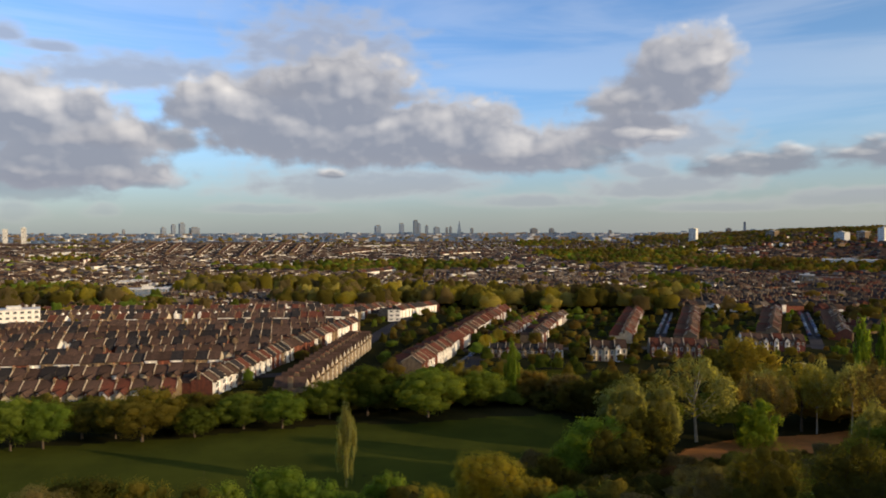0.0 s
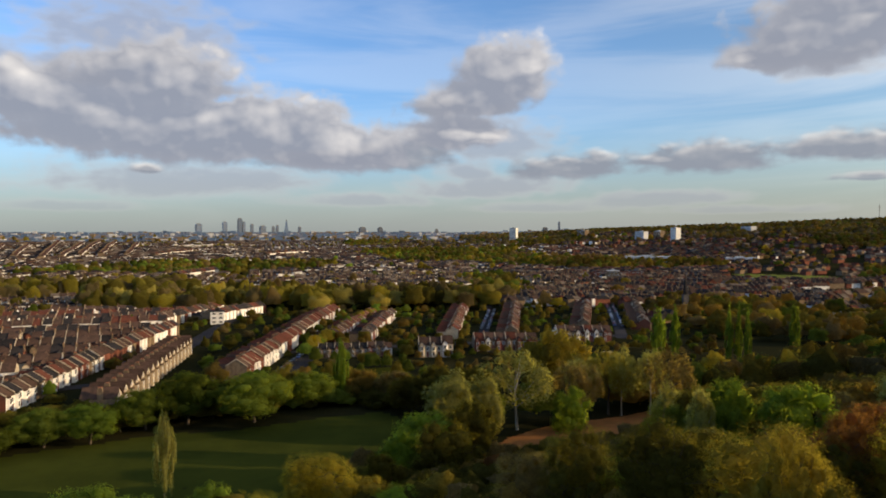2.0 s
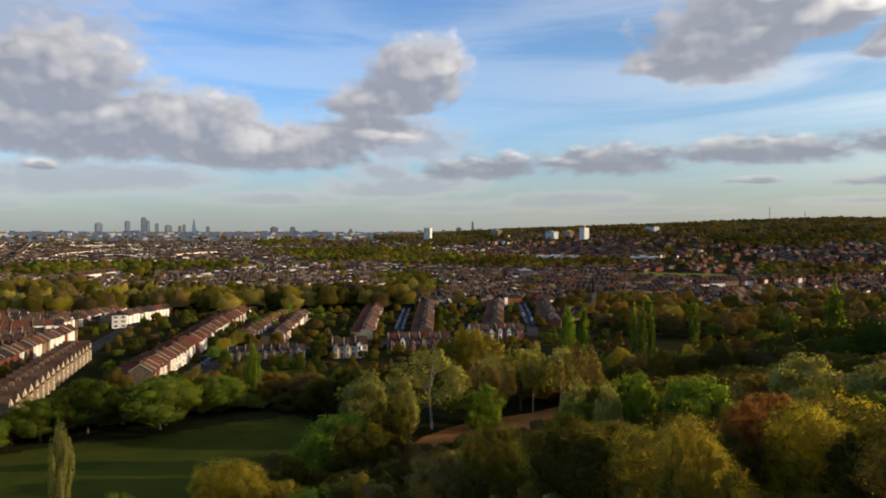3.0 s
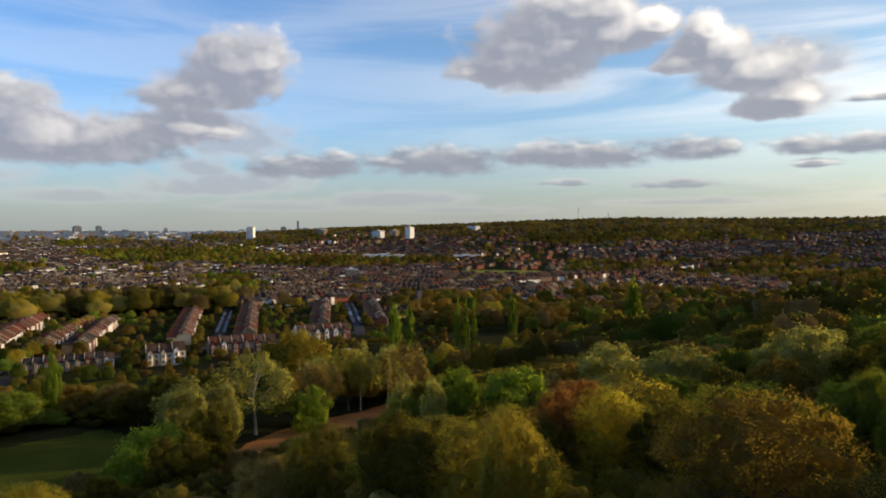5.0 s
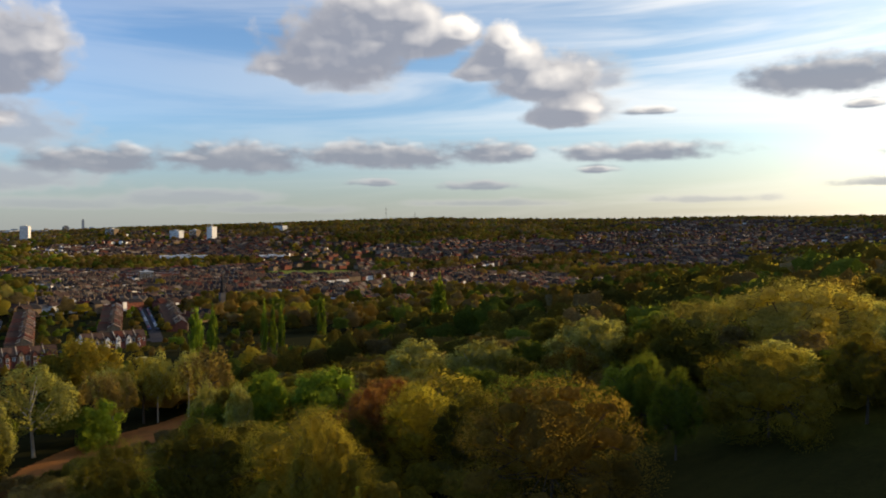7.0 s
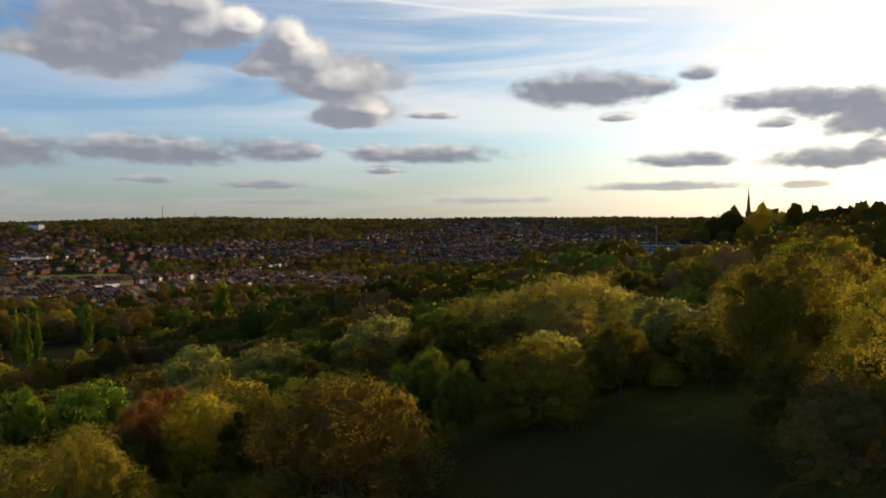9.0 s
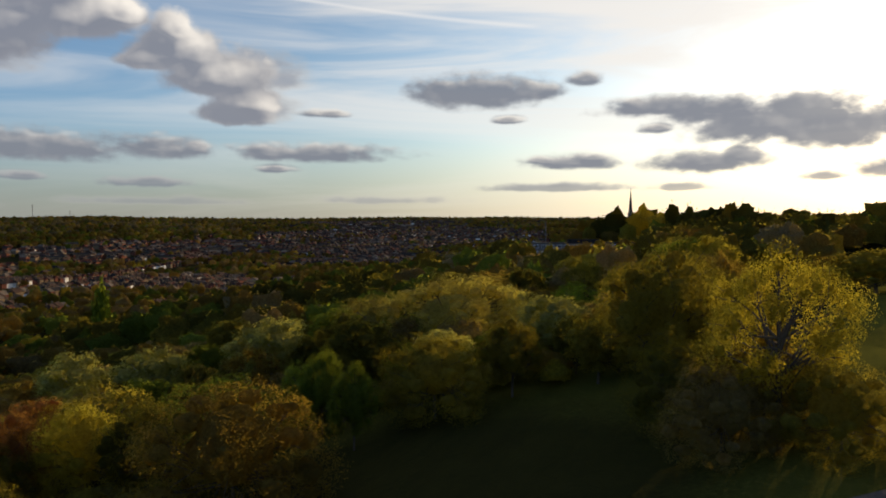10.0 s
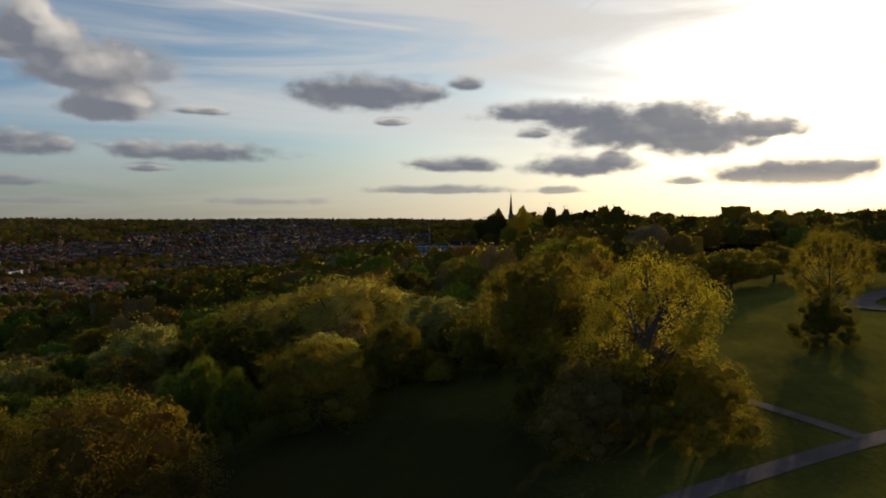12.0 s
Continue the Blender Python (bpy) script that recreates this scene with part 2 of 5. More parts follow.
def surface(name, colour, other=None, rough=0.85, scale=1.0, fine=12.0, vary=0.25, metal=0.0, bump=0.3, spec=0.02):
    """A rough surface: two colours in patches, fine grain, and a change of tone from piece to piece."""
    m, t, bsdf = material(name)
    other = other or tuple(c * 0.72 for c in colour)
    at = t.nodes.new("ShaderNodeTexCoord").outputs["Object"]
    big = node(t, "ShaderNodeTexNoise", at, scale=scale, detail=4.0, roughness=0.6)
    small = node(t, "ShaderNodeTexNoise", at, scale=fine, detail=3.0, roughness=0.6)
    col = mixed(t, ramp(t, big.outputs[0], 0.35, 0.65), colour, other)
    tone = maths(t, "MULTIPLY_ADD", t.nodes.new("ShaderNodeObjectInfo").outputs["Random"], vary, 1.0 - vary / 2)
    tone = maths(t, "MULTIPLY", tone, ramp(t, small.outputs[0], 0.25, 0.75, 0.8, 1.2))
    scaled = vmath(t, "SCALE", col)
    t.links.new(tone, scaled.node.inputs["Scale"])
    t.links.new(scaled, bsdf.inputs["Base Color"])
    bsdf.inputs["Roughness"].default_value, bsdf.inputs["Metallic"].default_value = rough, metal
    bsdf.inputs["Specular IOR Level"].default_value = spec
    if bump:
        b = t.nodes.new("ShaderNodeBump")
        b.inputs["Strength"].default_value, b.inputs["Distance"].default_value = bump, 0.05
        t.links.new(small.outputs[0], b.inputs["Height"])
        t.links.new(b.outputs[0], bsdf.inputs["Normal"])
    return m


def foliage(name, colour, other, glow=0.5):
    """Leaves: two greens from leaf to leaf and tree to tree, letting some light through."""
    m, t, bsdf = material(name)
    t.nodes.remove(bsdf)
    isle = t.nodes.new("ShaderNodeNewGeometry").outputs["Random Per Island"]
    whole = t.nodes.new("ShaderNodeObjectInfo").outputs["Random"]
    at = t.nodes.new("ShaderNodeTexCoord").outputs["Object"]
    patch = node(t, "ShaderNodeTexNoise", at, scale=0.35, detail=2.0)
    fac = maths(t, "MULTIPLY_ADD", isle, 0.22, maths(t, "MULTIPLY_ADD", patch.outputs[0], 0.8, -0.25))
    col = mixed(t, fac, colour, other)
    tone = vmath(t, "SCALE", col)
    where = t.nodes.new("ShaderNodeNewGeometry").outputs["Position"]
    sprays = node(t, "ShaderNodeTexNoise", where, scale=1.6, detail=4.0, roughness=0.7).outputs[0]
    stands = ramp(t, node(t, "ShaderNodeTexNoise", where, scale=0.011, detail=3.0, roughness=0.6).outputs[0], 0.35, 0.65, 0.72, 1.3)
    t.links.new(maths(t, "MULTIPLY", maths(t, "MULTIPLY", maths(t, "MULTIPLY_ADD", whole, 0.5, 0.75), ramp(t, sprays, 0.3, 0.7, 0.75, 1.3)), stands), tone.node.inputs["Scale"])
    d = node(t, "ShaderNodeBsdfDiffuse", vmath(t, "MULTIPLY", tone, (0.62, 0.66, 0.72)), 0.9)
    tr = node(t, "ShaderNodeBsdfTranslucent", vmath(t, "MULTIPLY", tone, (2.6, 2.35, 0.95)))
    mx = node(t, "ShaderNodeMixShader", glow, d.outputs[0], tr.outputs[0])
    t.links.new(mx.outputs[0], t.nodes["Material Output"].inputs[0])
    return m


LEAF = {
    "olive": foliage("olive_leaves", (0.168, 0.140, 0.026), (0.108, 0.094, 0.020)),
    "green": foliage("green_leaves", (0.130, 0.158, 0.026), (0.084, 0.104, 0.019)),
    "bright": foliage("fresh_green_leaves", (0.165, 0.222, 0.034), (0.108, 0.150, 0.025)),
    "pale": foliage("pale_green_leaves", (0.270, 0.265, 0.095), (0.180, 0.185, 0.064)),
    "bronze": foliage("bronze_leaves", (0.172, 0.124, 0.031), (0.112, 0.086, 0.023)),
    "orange": foliage("orange_brown_buds", (0.225, 0.162, 0.040), (0.158, 0.118, 0.033)),
    "rust": foliage("rusty_red_leaves", (0.170, 0.086, 0.032), (0.120, 0.068, 0.025)),
    "yellow": foliage("yellow_green_leaves", (0.245, 0.212, 0.034), (0.165, 0.148, 0.028), glow=0.55),
    "twig": foliage("budding_twigs", (0.185, 0.142, 0.058), (0.126, 0.102, 0.042)),
    "dark": foliage("dark_green_leaves", (0.092, 0.084, 0.018), (0.064, 0.060, 0.014)),
    "willow": foliage("willow_leaves", (0.260, 0.225, 0.062), (0.185, 0.165, 0.046)),
    "blossom": foliage("white_blossom", (0.55, 0.52, 0.46), (0.16, 0.18, 0.09)),
    # leaf colour greyed and lightened to paint distance haze on far woods
    "ashen": foliage("haze_paled_wood", (0.185, 0.158, 0.088), (0.125, 0.112, 0.066)),
}
BARK = surface("bark", (0.11, 0.085, 0.06), (0.06, 0.05, 0.038), scale=3.0)
PALE_BARK = surface("pale_bark", (0.42, 0.38, 0.30), (0.22, 0.2, 0.16), scale=2.0)
BRICK_RED = surface("red_brick", (0.19, 0.068, 0.042), (0.13, 0.055, 0.038), scale=0.7, fine=9)
BRICK_STOCK = surface("stock_brick", (0.23, 0.165, 0.098), (0.15, 0.108, 0.07), scale=0.7, fine=9)
RENDER_WHITE = surface("white_render", (0.78, 0.75, 0.69), (0.66, 0.63, 0.57), scale=0.5, vary=0.2)
RENDER_CREAM = surface("cream_render", (0.52, 0.43, 0.30), (0.40, 0.33, 0.23), scale=0.5, vary=0.3)
TILE_RED = surface("clay_tiles", (0.118, 0.040, 0.025), (0.075, 0.033, 0.023), scale=0.5, fine=6, vary=0.45)
TILE_BROWN = surface("brown_tiles", (0.088, 0.053, 0.038), (0.056, 0.037, 0.028), scale=0.5, fine=6, vary=0.5)
WEATHERED = surface("weathered_tiles", (0.175, 0.135, 0.10), (0.12, 0.095, 0.072), scale=0.05, fine=2, vary=0.3)
SLATE = surface("slate", (0.034, 0.029, 0.027), (0.024, 0.022, 0.021), scale=0.5, fine=6, rough=0.6, vary=0.4)
PAINT = surface("white_paint", (0.80, 0.79, 0.76), rough=0.5, vary=0.05, bump=0)
DOOR_PAINT = surface("door_paint", (0.16, 0.05, 0.04), (0.12, 0.05, 0.05), rough=0.5, vary=0.8, bump=0)
POT = surface("terracotta", (0.42, 0.17, 0.09), vary=0.4)
ASPHALT = surface("asphalt", (0.042, 0.039, 0.040), (0.032, 0.030, 0.031), scale=0.2, fine=3)
PATH_GREY = surface("pale_path", (0.125, 0.10, 0.085), (0.095, 0.078, 0.068), scale=0.3, fine=5)
CONCRETE = surface("pale_concrete", (0.56, 0.55, 0.52), (0.45, 0.44, 0.42), scale=0.1, fine=1.0)
STONE = surface("dark_stone", (0.16, 0.14, 0.12), (0.11, 0.1, 0.09), scale=0.3)
# blue of glass, deepened to paint distance haze on the skyline
TOWER_GLASS = surface("blue_grey_cladding_and_haze", (0.11, 0.16, 0.24), (0.08, 0.12, 0.19), rough=0.35, scale=0.02, fine=0.2, vary=0.5, spec=0.5, bump=0)


def glass():
    m, t, bsdf = material("window_glass")
    bsdf.inputs["Base Color"].default_value = (0.03, 0.035, 0.04, 1)
    bsdf.inputs["Roughness"].default_value, bsdf.inputs["Specular IOR Level"].default_value = 0.06, 0.8
    return m


GLASS = glass()


def meadow(name, a, b, c, patch=0.03, fine=1.5, paved_haze=None, swell=0.0, rough=None, sheen=None):
    """Grass or earth in three tones, with mown streaks and tufts."""
    m, t, bsdf = material(name)
    at = t.nodes.new("ShaderNodeNewGeometry").outputs["Position"]
    broad = node(t, "ShaderNodeTexNoise", at, scale=patch, detail=6.0, roughness=0.65)
    tuft = node(t, "ShaderNodeTexNoise", at, scale=fine, detail=5.0, roughness=0.7)
    col = mixed(t, ramp(t, broad.outputs[0], 0.38, 0.62), a, b)
    col = mixed(t, ramp(t, tuft.outputs[0], 0.5, 0.72, 0.0, 0.7), col, c)
    if paved_haze:  # the distant plain: grey roofs and streets, paled bluish as painted haze
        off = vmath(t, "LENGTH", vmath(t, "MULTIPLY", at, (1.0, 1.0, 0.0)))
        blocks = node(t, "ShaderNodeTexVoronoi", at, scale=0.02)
        tone = vmath(t, "SCALE", paved_haze)
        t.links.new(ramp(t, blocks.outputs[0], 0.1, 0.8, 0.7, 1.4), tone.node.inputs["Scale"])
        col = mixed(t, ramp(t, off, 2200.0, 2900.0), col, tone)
    if rough:  # rough grass round one spot, near black with painted tree shade
        (cx, cy, rx, ry), painted_shade = rough
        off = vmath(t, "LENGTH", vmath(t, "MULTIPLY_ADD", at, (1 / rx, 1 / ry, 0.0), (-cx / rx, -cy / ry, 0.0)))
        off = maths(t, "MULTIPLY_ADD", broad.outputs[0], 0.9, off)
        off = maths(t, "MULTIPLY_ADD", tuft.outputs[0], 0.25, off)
        col = mixed(t, ramp(t, off, 1.35, 1.75, 0.92, 0.0), col, painted_shade)
    t.links.new(col, bsdf.inputs["Base Color"])
    bsdf.inputs["Roughness"].default_value, bsdf.inputs["Specular IOR Level"].default_value = 1.0, 0.0
    if sheen:  # blades catching a low sun
        bsdf.inputs["Sheen Weight"].default_value, bsdf.inputs["Sheen Roughness"].default_value = 0.12, 0.3
        bsdf.inputs["Sheen Tint"].default_value = (*sheen, 1.0)
    b = t.nodes.new("ShaderNodeBump")
    b.inputs["Strength"].default_value, b.inputs["Distance"].default_value = 0.6, 0.3
    t.links.new(tuft.outputs[0], b.inputs["Height"])
    if swell:  # old ridges under the turf
        ridges = node(t, "ShaderNodeTexNoise", vmath(t, "MULTIPLY", at, (0.05, 0.16, 0.0)), scale=1.0, detail=3.0)
        under = t.nodes.new("ShaderNodeBump")
        under.inputs["Strength"].default_value, under.inputs["Distance"].default_value = 1.0, swell
        t.links.new(ridges.outputs[0], under.inputs["Height"])
        t.links.new(under.outputs[0], b.inputs["Normal"])
    t.links.new(b.outputs[0], bsdf.inputs["Normal"])
    return m


GRASS = meadow("park_grass", (0.054, 0.062, 0.010), (0.038, 0.046, 0.008), (0.056, 0.058, 0.012))
FAR_GRASS = meadow("sports_turf", (0.16, 0.17, 0.035), (0.12, 0.14, 0.03), (0.17, 0.16, 0.04))
# the dark spot round (62, 22) paints tree shade onto the turf
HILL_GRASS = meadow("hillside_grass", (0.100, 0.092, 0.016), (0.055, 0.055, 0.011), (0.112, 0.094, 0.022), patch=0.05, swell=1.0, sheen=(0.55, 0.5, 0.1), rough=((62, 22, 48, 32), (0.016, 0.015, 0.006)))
BRACKEN = meadow("dead_bracken", (0.34, 0.14, 0.045), (0.24, 0.108, 0.038), (0.17, 0.095, 0.034), patch=0.08)
FLOOR_EARTH = meadow("wooded_and_built_ground", (0.026, 0.024, 0.010), (0.018, 0.019, 0.008), (0.034, 0.034, 0.012), patch=0.02, fine=0.6, paved_haze=(0.15, 0.155, 0.165))

# ---- ground: one sheet from the park slope to the horizon ----


def step(a, b, v):
    u = min(1.0, max(0.0, (v - a) / (b - a)))
    return u * u * (3 - 2 * u)


def line(v, knots):
    for (a, za), (b, zb) in zip(knots, knots[1:]):
        if v <= b:
            return za + (zb - za) * max(0.0, (v - a) / (b - a))
    return knots[-1][1]


SLOPE = [(-200, 0), (-165, 0), (-141, 5), (-110, 13), (-49, 24), (-21, 26), (8, 32), (36, 36.5), (52, 39.5), (87, 45), (130, 47.5), (200, 51), (300, 54), (600, 60)]
RIDGE = [(-60, -0.25), (12, -0.2), (20, -0.1), (30, 0.3), (40, 0.7), (47, 0.95), (55, 0.9), (60, 0.86), (66, 0.92), (72, 1.02), (85, 0.95), (120, 0.8)]


def height(x, y):
    r = math.hypot(x, y)
    az = math.degrees(math.atan2(x, y))
    if az < -120:
        az += 360
    g = 0.35 * x - y
    park = sum(line(g + d, SLOPE) for d in (-18, -6, 6, 18)) / 4
    keep = 1 - step(330, 650, r) * (1 - step(76, 89, az) * (1 - step(700, 1100, r)))
    rise = (EYE + 2300 * math.tan(radians(line(az, RIDGE))))
    far = step(900, 2400, r) * max(rise - 10, 0) if az > 15 else 0
    plain = 24 * step(700, 2300, r) + max(0, r - 2300) * 0.012
    mix_far = step(12, 26, az)
    base = plain * (1 - mix_far) + max(far, 0) * mix_far + mix_far * max(0, r - 2400) * 0.006
    bumps = noise.noise((x * 0.006, y * 0.006, 3.0)) * min(3.0, r * 0.006)
    return park * keep + base + bumps


def ground_sheet():
    rings, spokes = [0.5], 400
    while rings[-1] < 4900:
        rings.append(rings[-1] + max(2.5, rings[-1] * 0.028))
    verts = []
    for r in rings:
        for k in range(spokes):
            x, y = polar(k * 360 / spokes, r)
            verts.append((x, y, height(x, y)))
    faces = []
    for i in range(len(rings) - 1):
        for k in range(spokes):
            a, b = i * spokes + k, i * spokes + (k + 1) % spokes
            faces.append((a, a + spokes, b + spokes, b))
    verts.append((0, 0, height(0, 0)))
    faces += [(len(verts) - 1, k, (k + 1) % spokes) for k in range(spokes)]
    me = bpy.data.meshes.new("ground")
    me.from_pydata(verts, [], faces)
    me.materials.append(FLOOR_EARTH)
    me.shade_smooth()
    ob = tagged(new("ground", me), "dark wooded and built-up ground reaching the horizon", "ground", kind="structure")
    return ob


ground_sheet()


def draped(name, outline, mat, lift, label, category, cell=4.0, ragged=0.0):
    """A patch laid on the ground inside an outline of (x, y) corners."""
    xs, ys = [p[0] for p in outline], [p[1] for p in outline]

    def inside(x, y):
        hit = False
        for (ax, ay), (bx, by) in zip(outline, outline[1:] + outline[:1]):
            if (ay > y) != (by > y) and x < (bx - ax) * (y - ay) / (by - ay) + ax:
                hit = not hit
        return hit
    bm, made = bmesh.new(), {}

    def corner(i, j):
        if (i, j) not in made:
            x, y = i * cell, j * cell
            made[i, j] = bm.verts.new((x, y, height(x, y) + lift))
        return made[i, j]
    for i in range(int(min(xs) // cell), int(max(xs) // cell) + 1):
        for j in range(int(min(ys) // cell), int(max(ys) // cell) + 1):
            x, y = (i + 0.5) * cell, (j + 0.5) * cell
            wob = ragged * noise.noise((x * 0.05, y * 0.05, 7))
            if inside(x + wob, y + wob):
                bm.faces.new([corner(i, j), corner(i + 1, j), corner(i + 1, j + 1), corner(i, j + 1)])
    me = bpy.data.meshes.new(name)
    bm.to_mesh(me)
    bm.free()
    me.materials.append(mat)
    me.shade_smooth()
    return tagged(new(name, me), label, category, kind="structure")


def strip(name, points, width, mat, lift, label, category):
    """A road or path laid along points (x, y)."""
    dense = []
    for (ax, ay), (bx, by) in zip(points, points[1:]):
        n = max(1, int(math.hypot(bx - ax, by - ay) / 4))
        dense += [(ax + (bx - ax) * k / n, ay + (by - ay) * k / n) for k in range(n)]
    dense.append(points[-1])
    for _ in range(6):
        dense = [dense[0]] + [((a[0] + b[0] * 2 + c[0]) / 4, (a[1] + b[1] * 2 + c[1]) / 4) for a, b, c in zip(dense, dense[1:], dense[2:])] + [dense[-1]]
    verts, faces = [], []
    for k, (x, y) in enumerate(dense):
        a, b = dense[max(0, k - 1)], dense[min(len(dense) - 1, k + 1)]
        dx, dy = b[0] - a[0], b[1] - a[1]
        n = math.hypot(dx, dy) or 1
        for side in (-0.5, 0, 0.5):
            px, py = x - dy / n * width * side, y + dx / n * width * side
            verts.append((px, py, height(px, py) + lift))
    for k in range(len(dense) - 1):
        for s in (0, 1):
            a = k * 3 + s
            faces.append((a, a + 1, a + 4, a + 3))
    me = bpy.data.meshes.new(name)
    me.from_pydata(verts, [], faces)
    me.materials.append(mat)
    return tagged(new(name, me), label, category, kind="structure")


draped("playing_field", [(-200, 196), (-125, 201), (-81, 211), (-49, 221), (-24, 224), (36, 233), (46, 215), (33, 196), (30, 150), (-60, 140), (-200, 160)], GRASS, 0.05,
       "mown green playing field in low sunlight", "lawn", cell=2.0, ragged=4)
draped("upper_field", [(8, 272), (45, 270), (54, 308), (10, 316)], GRASS, 0.15, "small green field before the terraces", "lawn", ragged=3)
draped("far_sports_field", [polar(35.3, 950), polar(42.6, 940), polar(42.2, 1040), polar(36.0, 1045)], FAR_GRASS, 0.6, "distant bright green sports field", "lawn", cell=10)
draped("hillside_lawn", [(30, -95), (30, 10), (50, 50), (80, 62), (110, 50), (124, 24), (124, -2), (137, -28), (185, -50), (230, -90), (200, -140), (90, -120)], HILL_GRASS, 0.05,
       "mown grass on the park hillside with long shadows, tree shade partly painted in", "lawn", cell=1.6, ragged=4)
draped("bracken_clearing", [(60, 186), (66, 194), (86, 206), (110, 212), (126, 210), (112, 194), (98, 176), (76, 164)], BRACKEN, 0.18,
       "reddish brown clearing of dead bracken between trees", "clearing", cell=0.9, ragged=6)
PATH = [(56.5, 2), (63.2, -12.2), (66.2, -20.6), (70.4, -29.6), (71.3, -34), (75, -48)]
SIDE_PATH = [(98, -21.5), (86.6, -26.3), (80.5, -29.1), (75.3, -31.1), (71.5, -32.4)]
strip("park_path", PATH, 2.6, PATH_GREY, 0.1, "pale tarmac footpath across the lawn", "path")
strip("park_path", SIDE_PATH, 1.3, PATH_GREY, 0.12, "narrow pale footpath joining the larger path", "path")
strip("park_road", [(190, -95), (165, -83), (150, -72), (148, -66), (140, -60), (131, -59), (128, -64), (130, -80), (136, -100)], 5.0, PATH_GREY, 0.3, "pale curving park road on the hill", "road")

# ---- trees ----


def tubes(specs, sides=6):
    """Tapered limbs: each a list of (point, radius)."""
    verts, faces = [], []
    for pts in specs:
        base = len(verts)
        for k, (p, rad) in enumerate(pts):
            q = pts[min(k + 1, len(pts) - 1)][0] - pts[max(k - 1, 0)][0]
            q = q.normalized() if q.length else Vector((0, 0, 1))
            u = q.orthogonal().normalized()
            v = q.cross(u)
            verts += [p + (u * math.cos(2 * math.pi * s / sides) + v * math.sin(2 * math.pi * s / sides)) * rad for s in range(sides)]
        for k in range(len(pts) - 1):
            for s in range(sides):
                a, b = base + k * sides + s, base + k * sides + (s + 1) % sides
                faces.append((a, b, b + sides, a + sides))
    return verts, faces


def lumps_mesh(lobes, rings, around, rs):
    """The dense leafage inside a crown: one uneven closed lump for each lobe of (centre, radius, flatness)."""
    way = [(0.0, 0.0, 1.0)]
    for i in range(1, rings):
        a = math.pi * i / rings
        way += [(math.cos(6.283 * (k + 0.5 * (i % 2)) / around) * math.sin(a), math.sin(6.283 * (k + 0.5 * (i % 2)) / around) * math.sin(a), math.cos(a)) for k in range(around)]
    way.append((0.0, 0.0, -1.0))
    last = len(way) - 1
    one = [(0, 1 + k, 1 + (k + 1) % around) for k in range(around)]
    for i in range(rings - 2):
        a, b = 1 + i * around, 1 + (i + 1) * around
        for k in range(around):
            q = (k + 1) % around
            one += [(a + k, b + k, b + q), (a + k, b + q, a + q)]
    end = 1 + (rings - 2) * around
    one += [(last, end + (k + 1) % around, end + k) for k in range(around)]
    way, verts, faces, out = np.array(way), [], [], []
    for j, (c, rad, flat) in enumerate(lobes):
        v = way * (1 + rs.normal(size=(len(way), 1)) * 0.10) * rad * np.array((1, 1, flat))
        verts.append(v + np.array(c))
        out.append(way)
        faces.append(np.array(one) + j * len(way))
    return np.concatenate(verts), np.concatenate(faces), np.concatenate(out)


def leaf_mesh(name, centres, normals, sizes, rs, broad=0.6, core=None):
    """Small folded leaf sprays, one at each centre, shaded softly by the crown's own roundness, round a dense core."""
    n = len(centres)
    soft = normals / np.linalg.norm(normals, axis=1)[:, None]
    nor = soft + rs.normal(size=(n, 3)) * 0.45
    nor /= np.linalg.norm(nor, axis=1)[:, None]
    u = np.cross(nor, rs.normal(size=(n, 3)))
    u /= np.linalg.norm(u, axis=1)[:, None]
    v = np.cross(nor, u)
    s = sizes[:, None]
    co = np.empty((n, 4, 3))
    co[:, 0], co[:, 1] = centres - u * s, centres - v * s * broad + nor * s * 0.15
    co[:, 2], co[:, 3] = centres + u * s, centres + v * s * broad + nor * s * 0.15
    lean = soft + rs.normal(size=(n, 3)) * 0.16
    lean /= np.linalg.norm(lean, axis=1)[:, None]
    co, lean = co.reshape(-1, 3), np.repeat(lean, 4, axis=0)
    corner, start, total = np.arange(n * 4), np.arange(n) * 4, np.full(n, 4)
    if core is not None:
        inner, tris, round_about = core
        corner = np.concatenate((corner, tris.reshape(-1) + len(co)))
        start = np.concatenate((start, n * 4 + np.arange(len(tris)) * 3))
        total = np.concatenate((total, np.full(len(tris), 3)))
        co, lean = np.concatenate((co, inner)), np.concatenate((lean, round_about))
    me = bpy.data.meshes.new(name)
    me.vertices.add(len(co))
    me.vertices.foreach_set("co", co.reshape(-1))
    me.loops.add(len(corner))
    me.loops.foreach_set("vertex_index", corner)
    me.polygons.add(len(start))
    me.polygons.foreach_set("loop_start", start)
    me.polygons.foreach_set("loop_total", total)
    me.update(calc_edges=True)
    me.shade_smooth()
    me.normals_split_custom_set_from_vertices(lean)
    return me


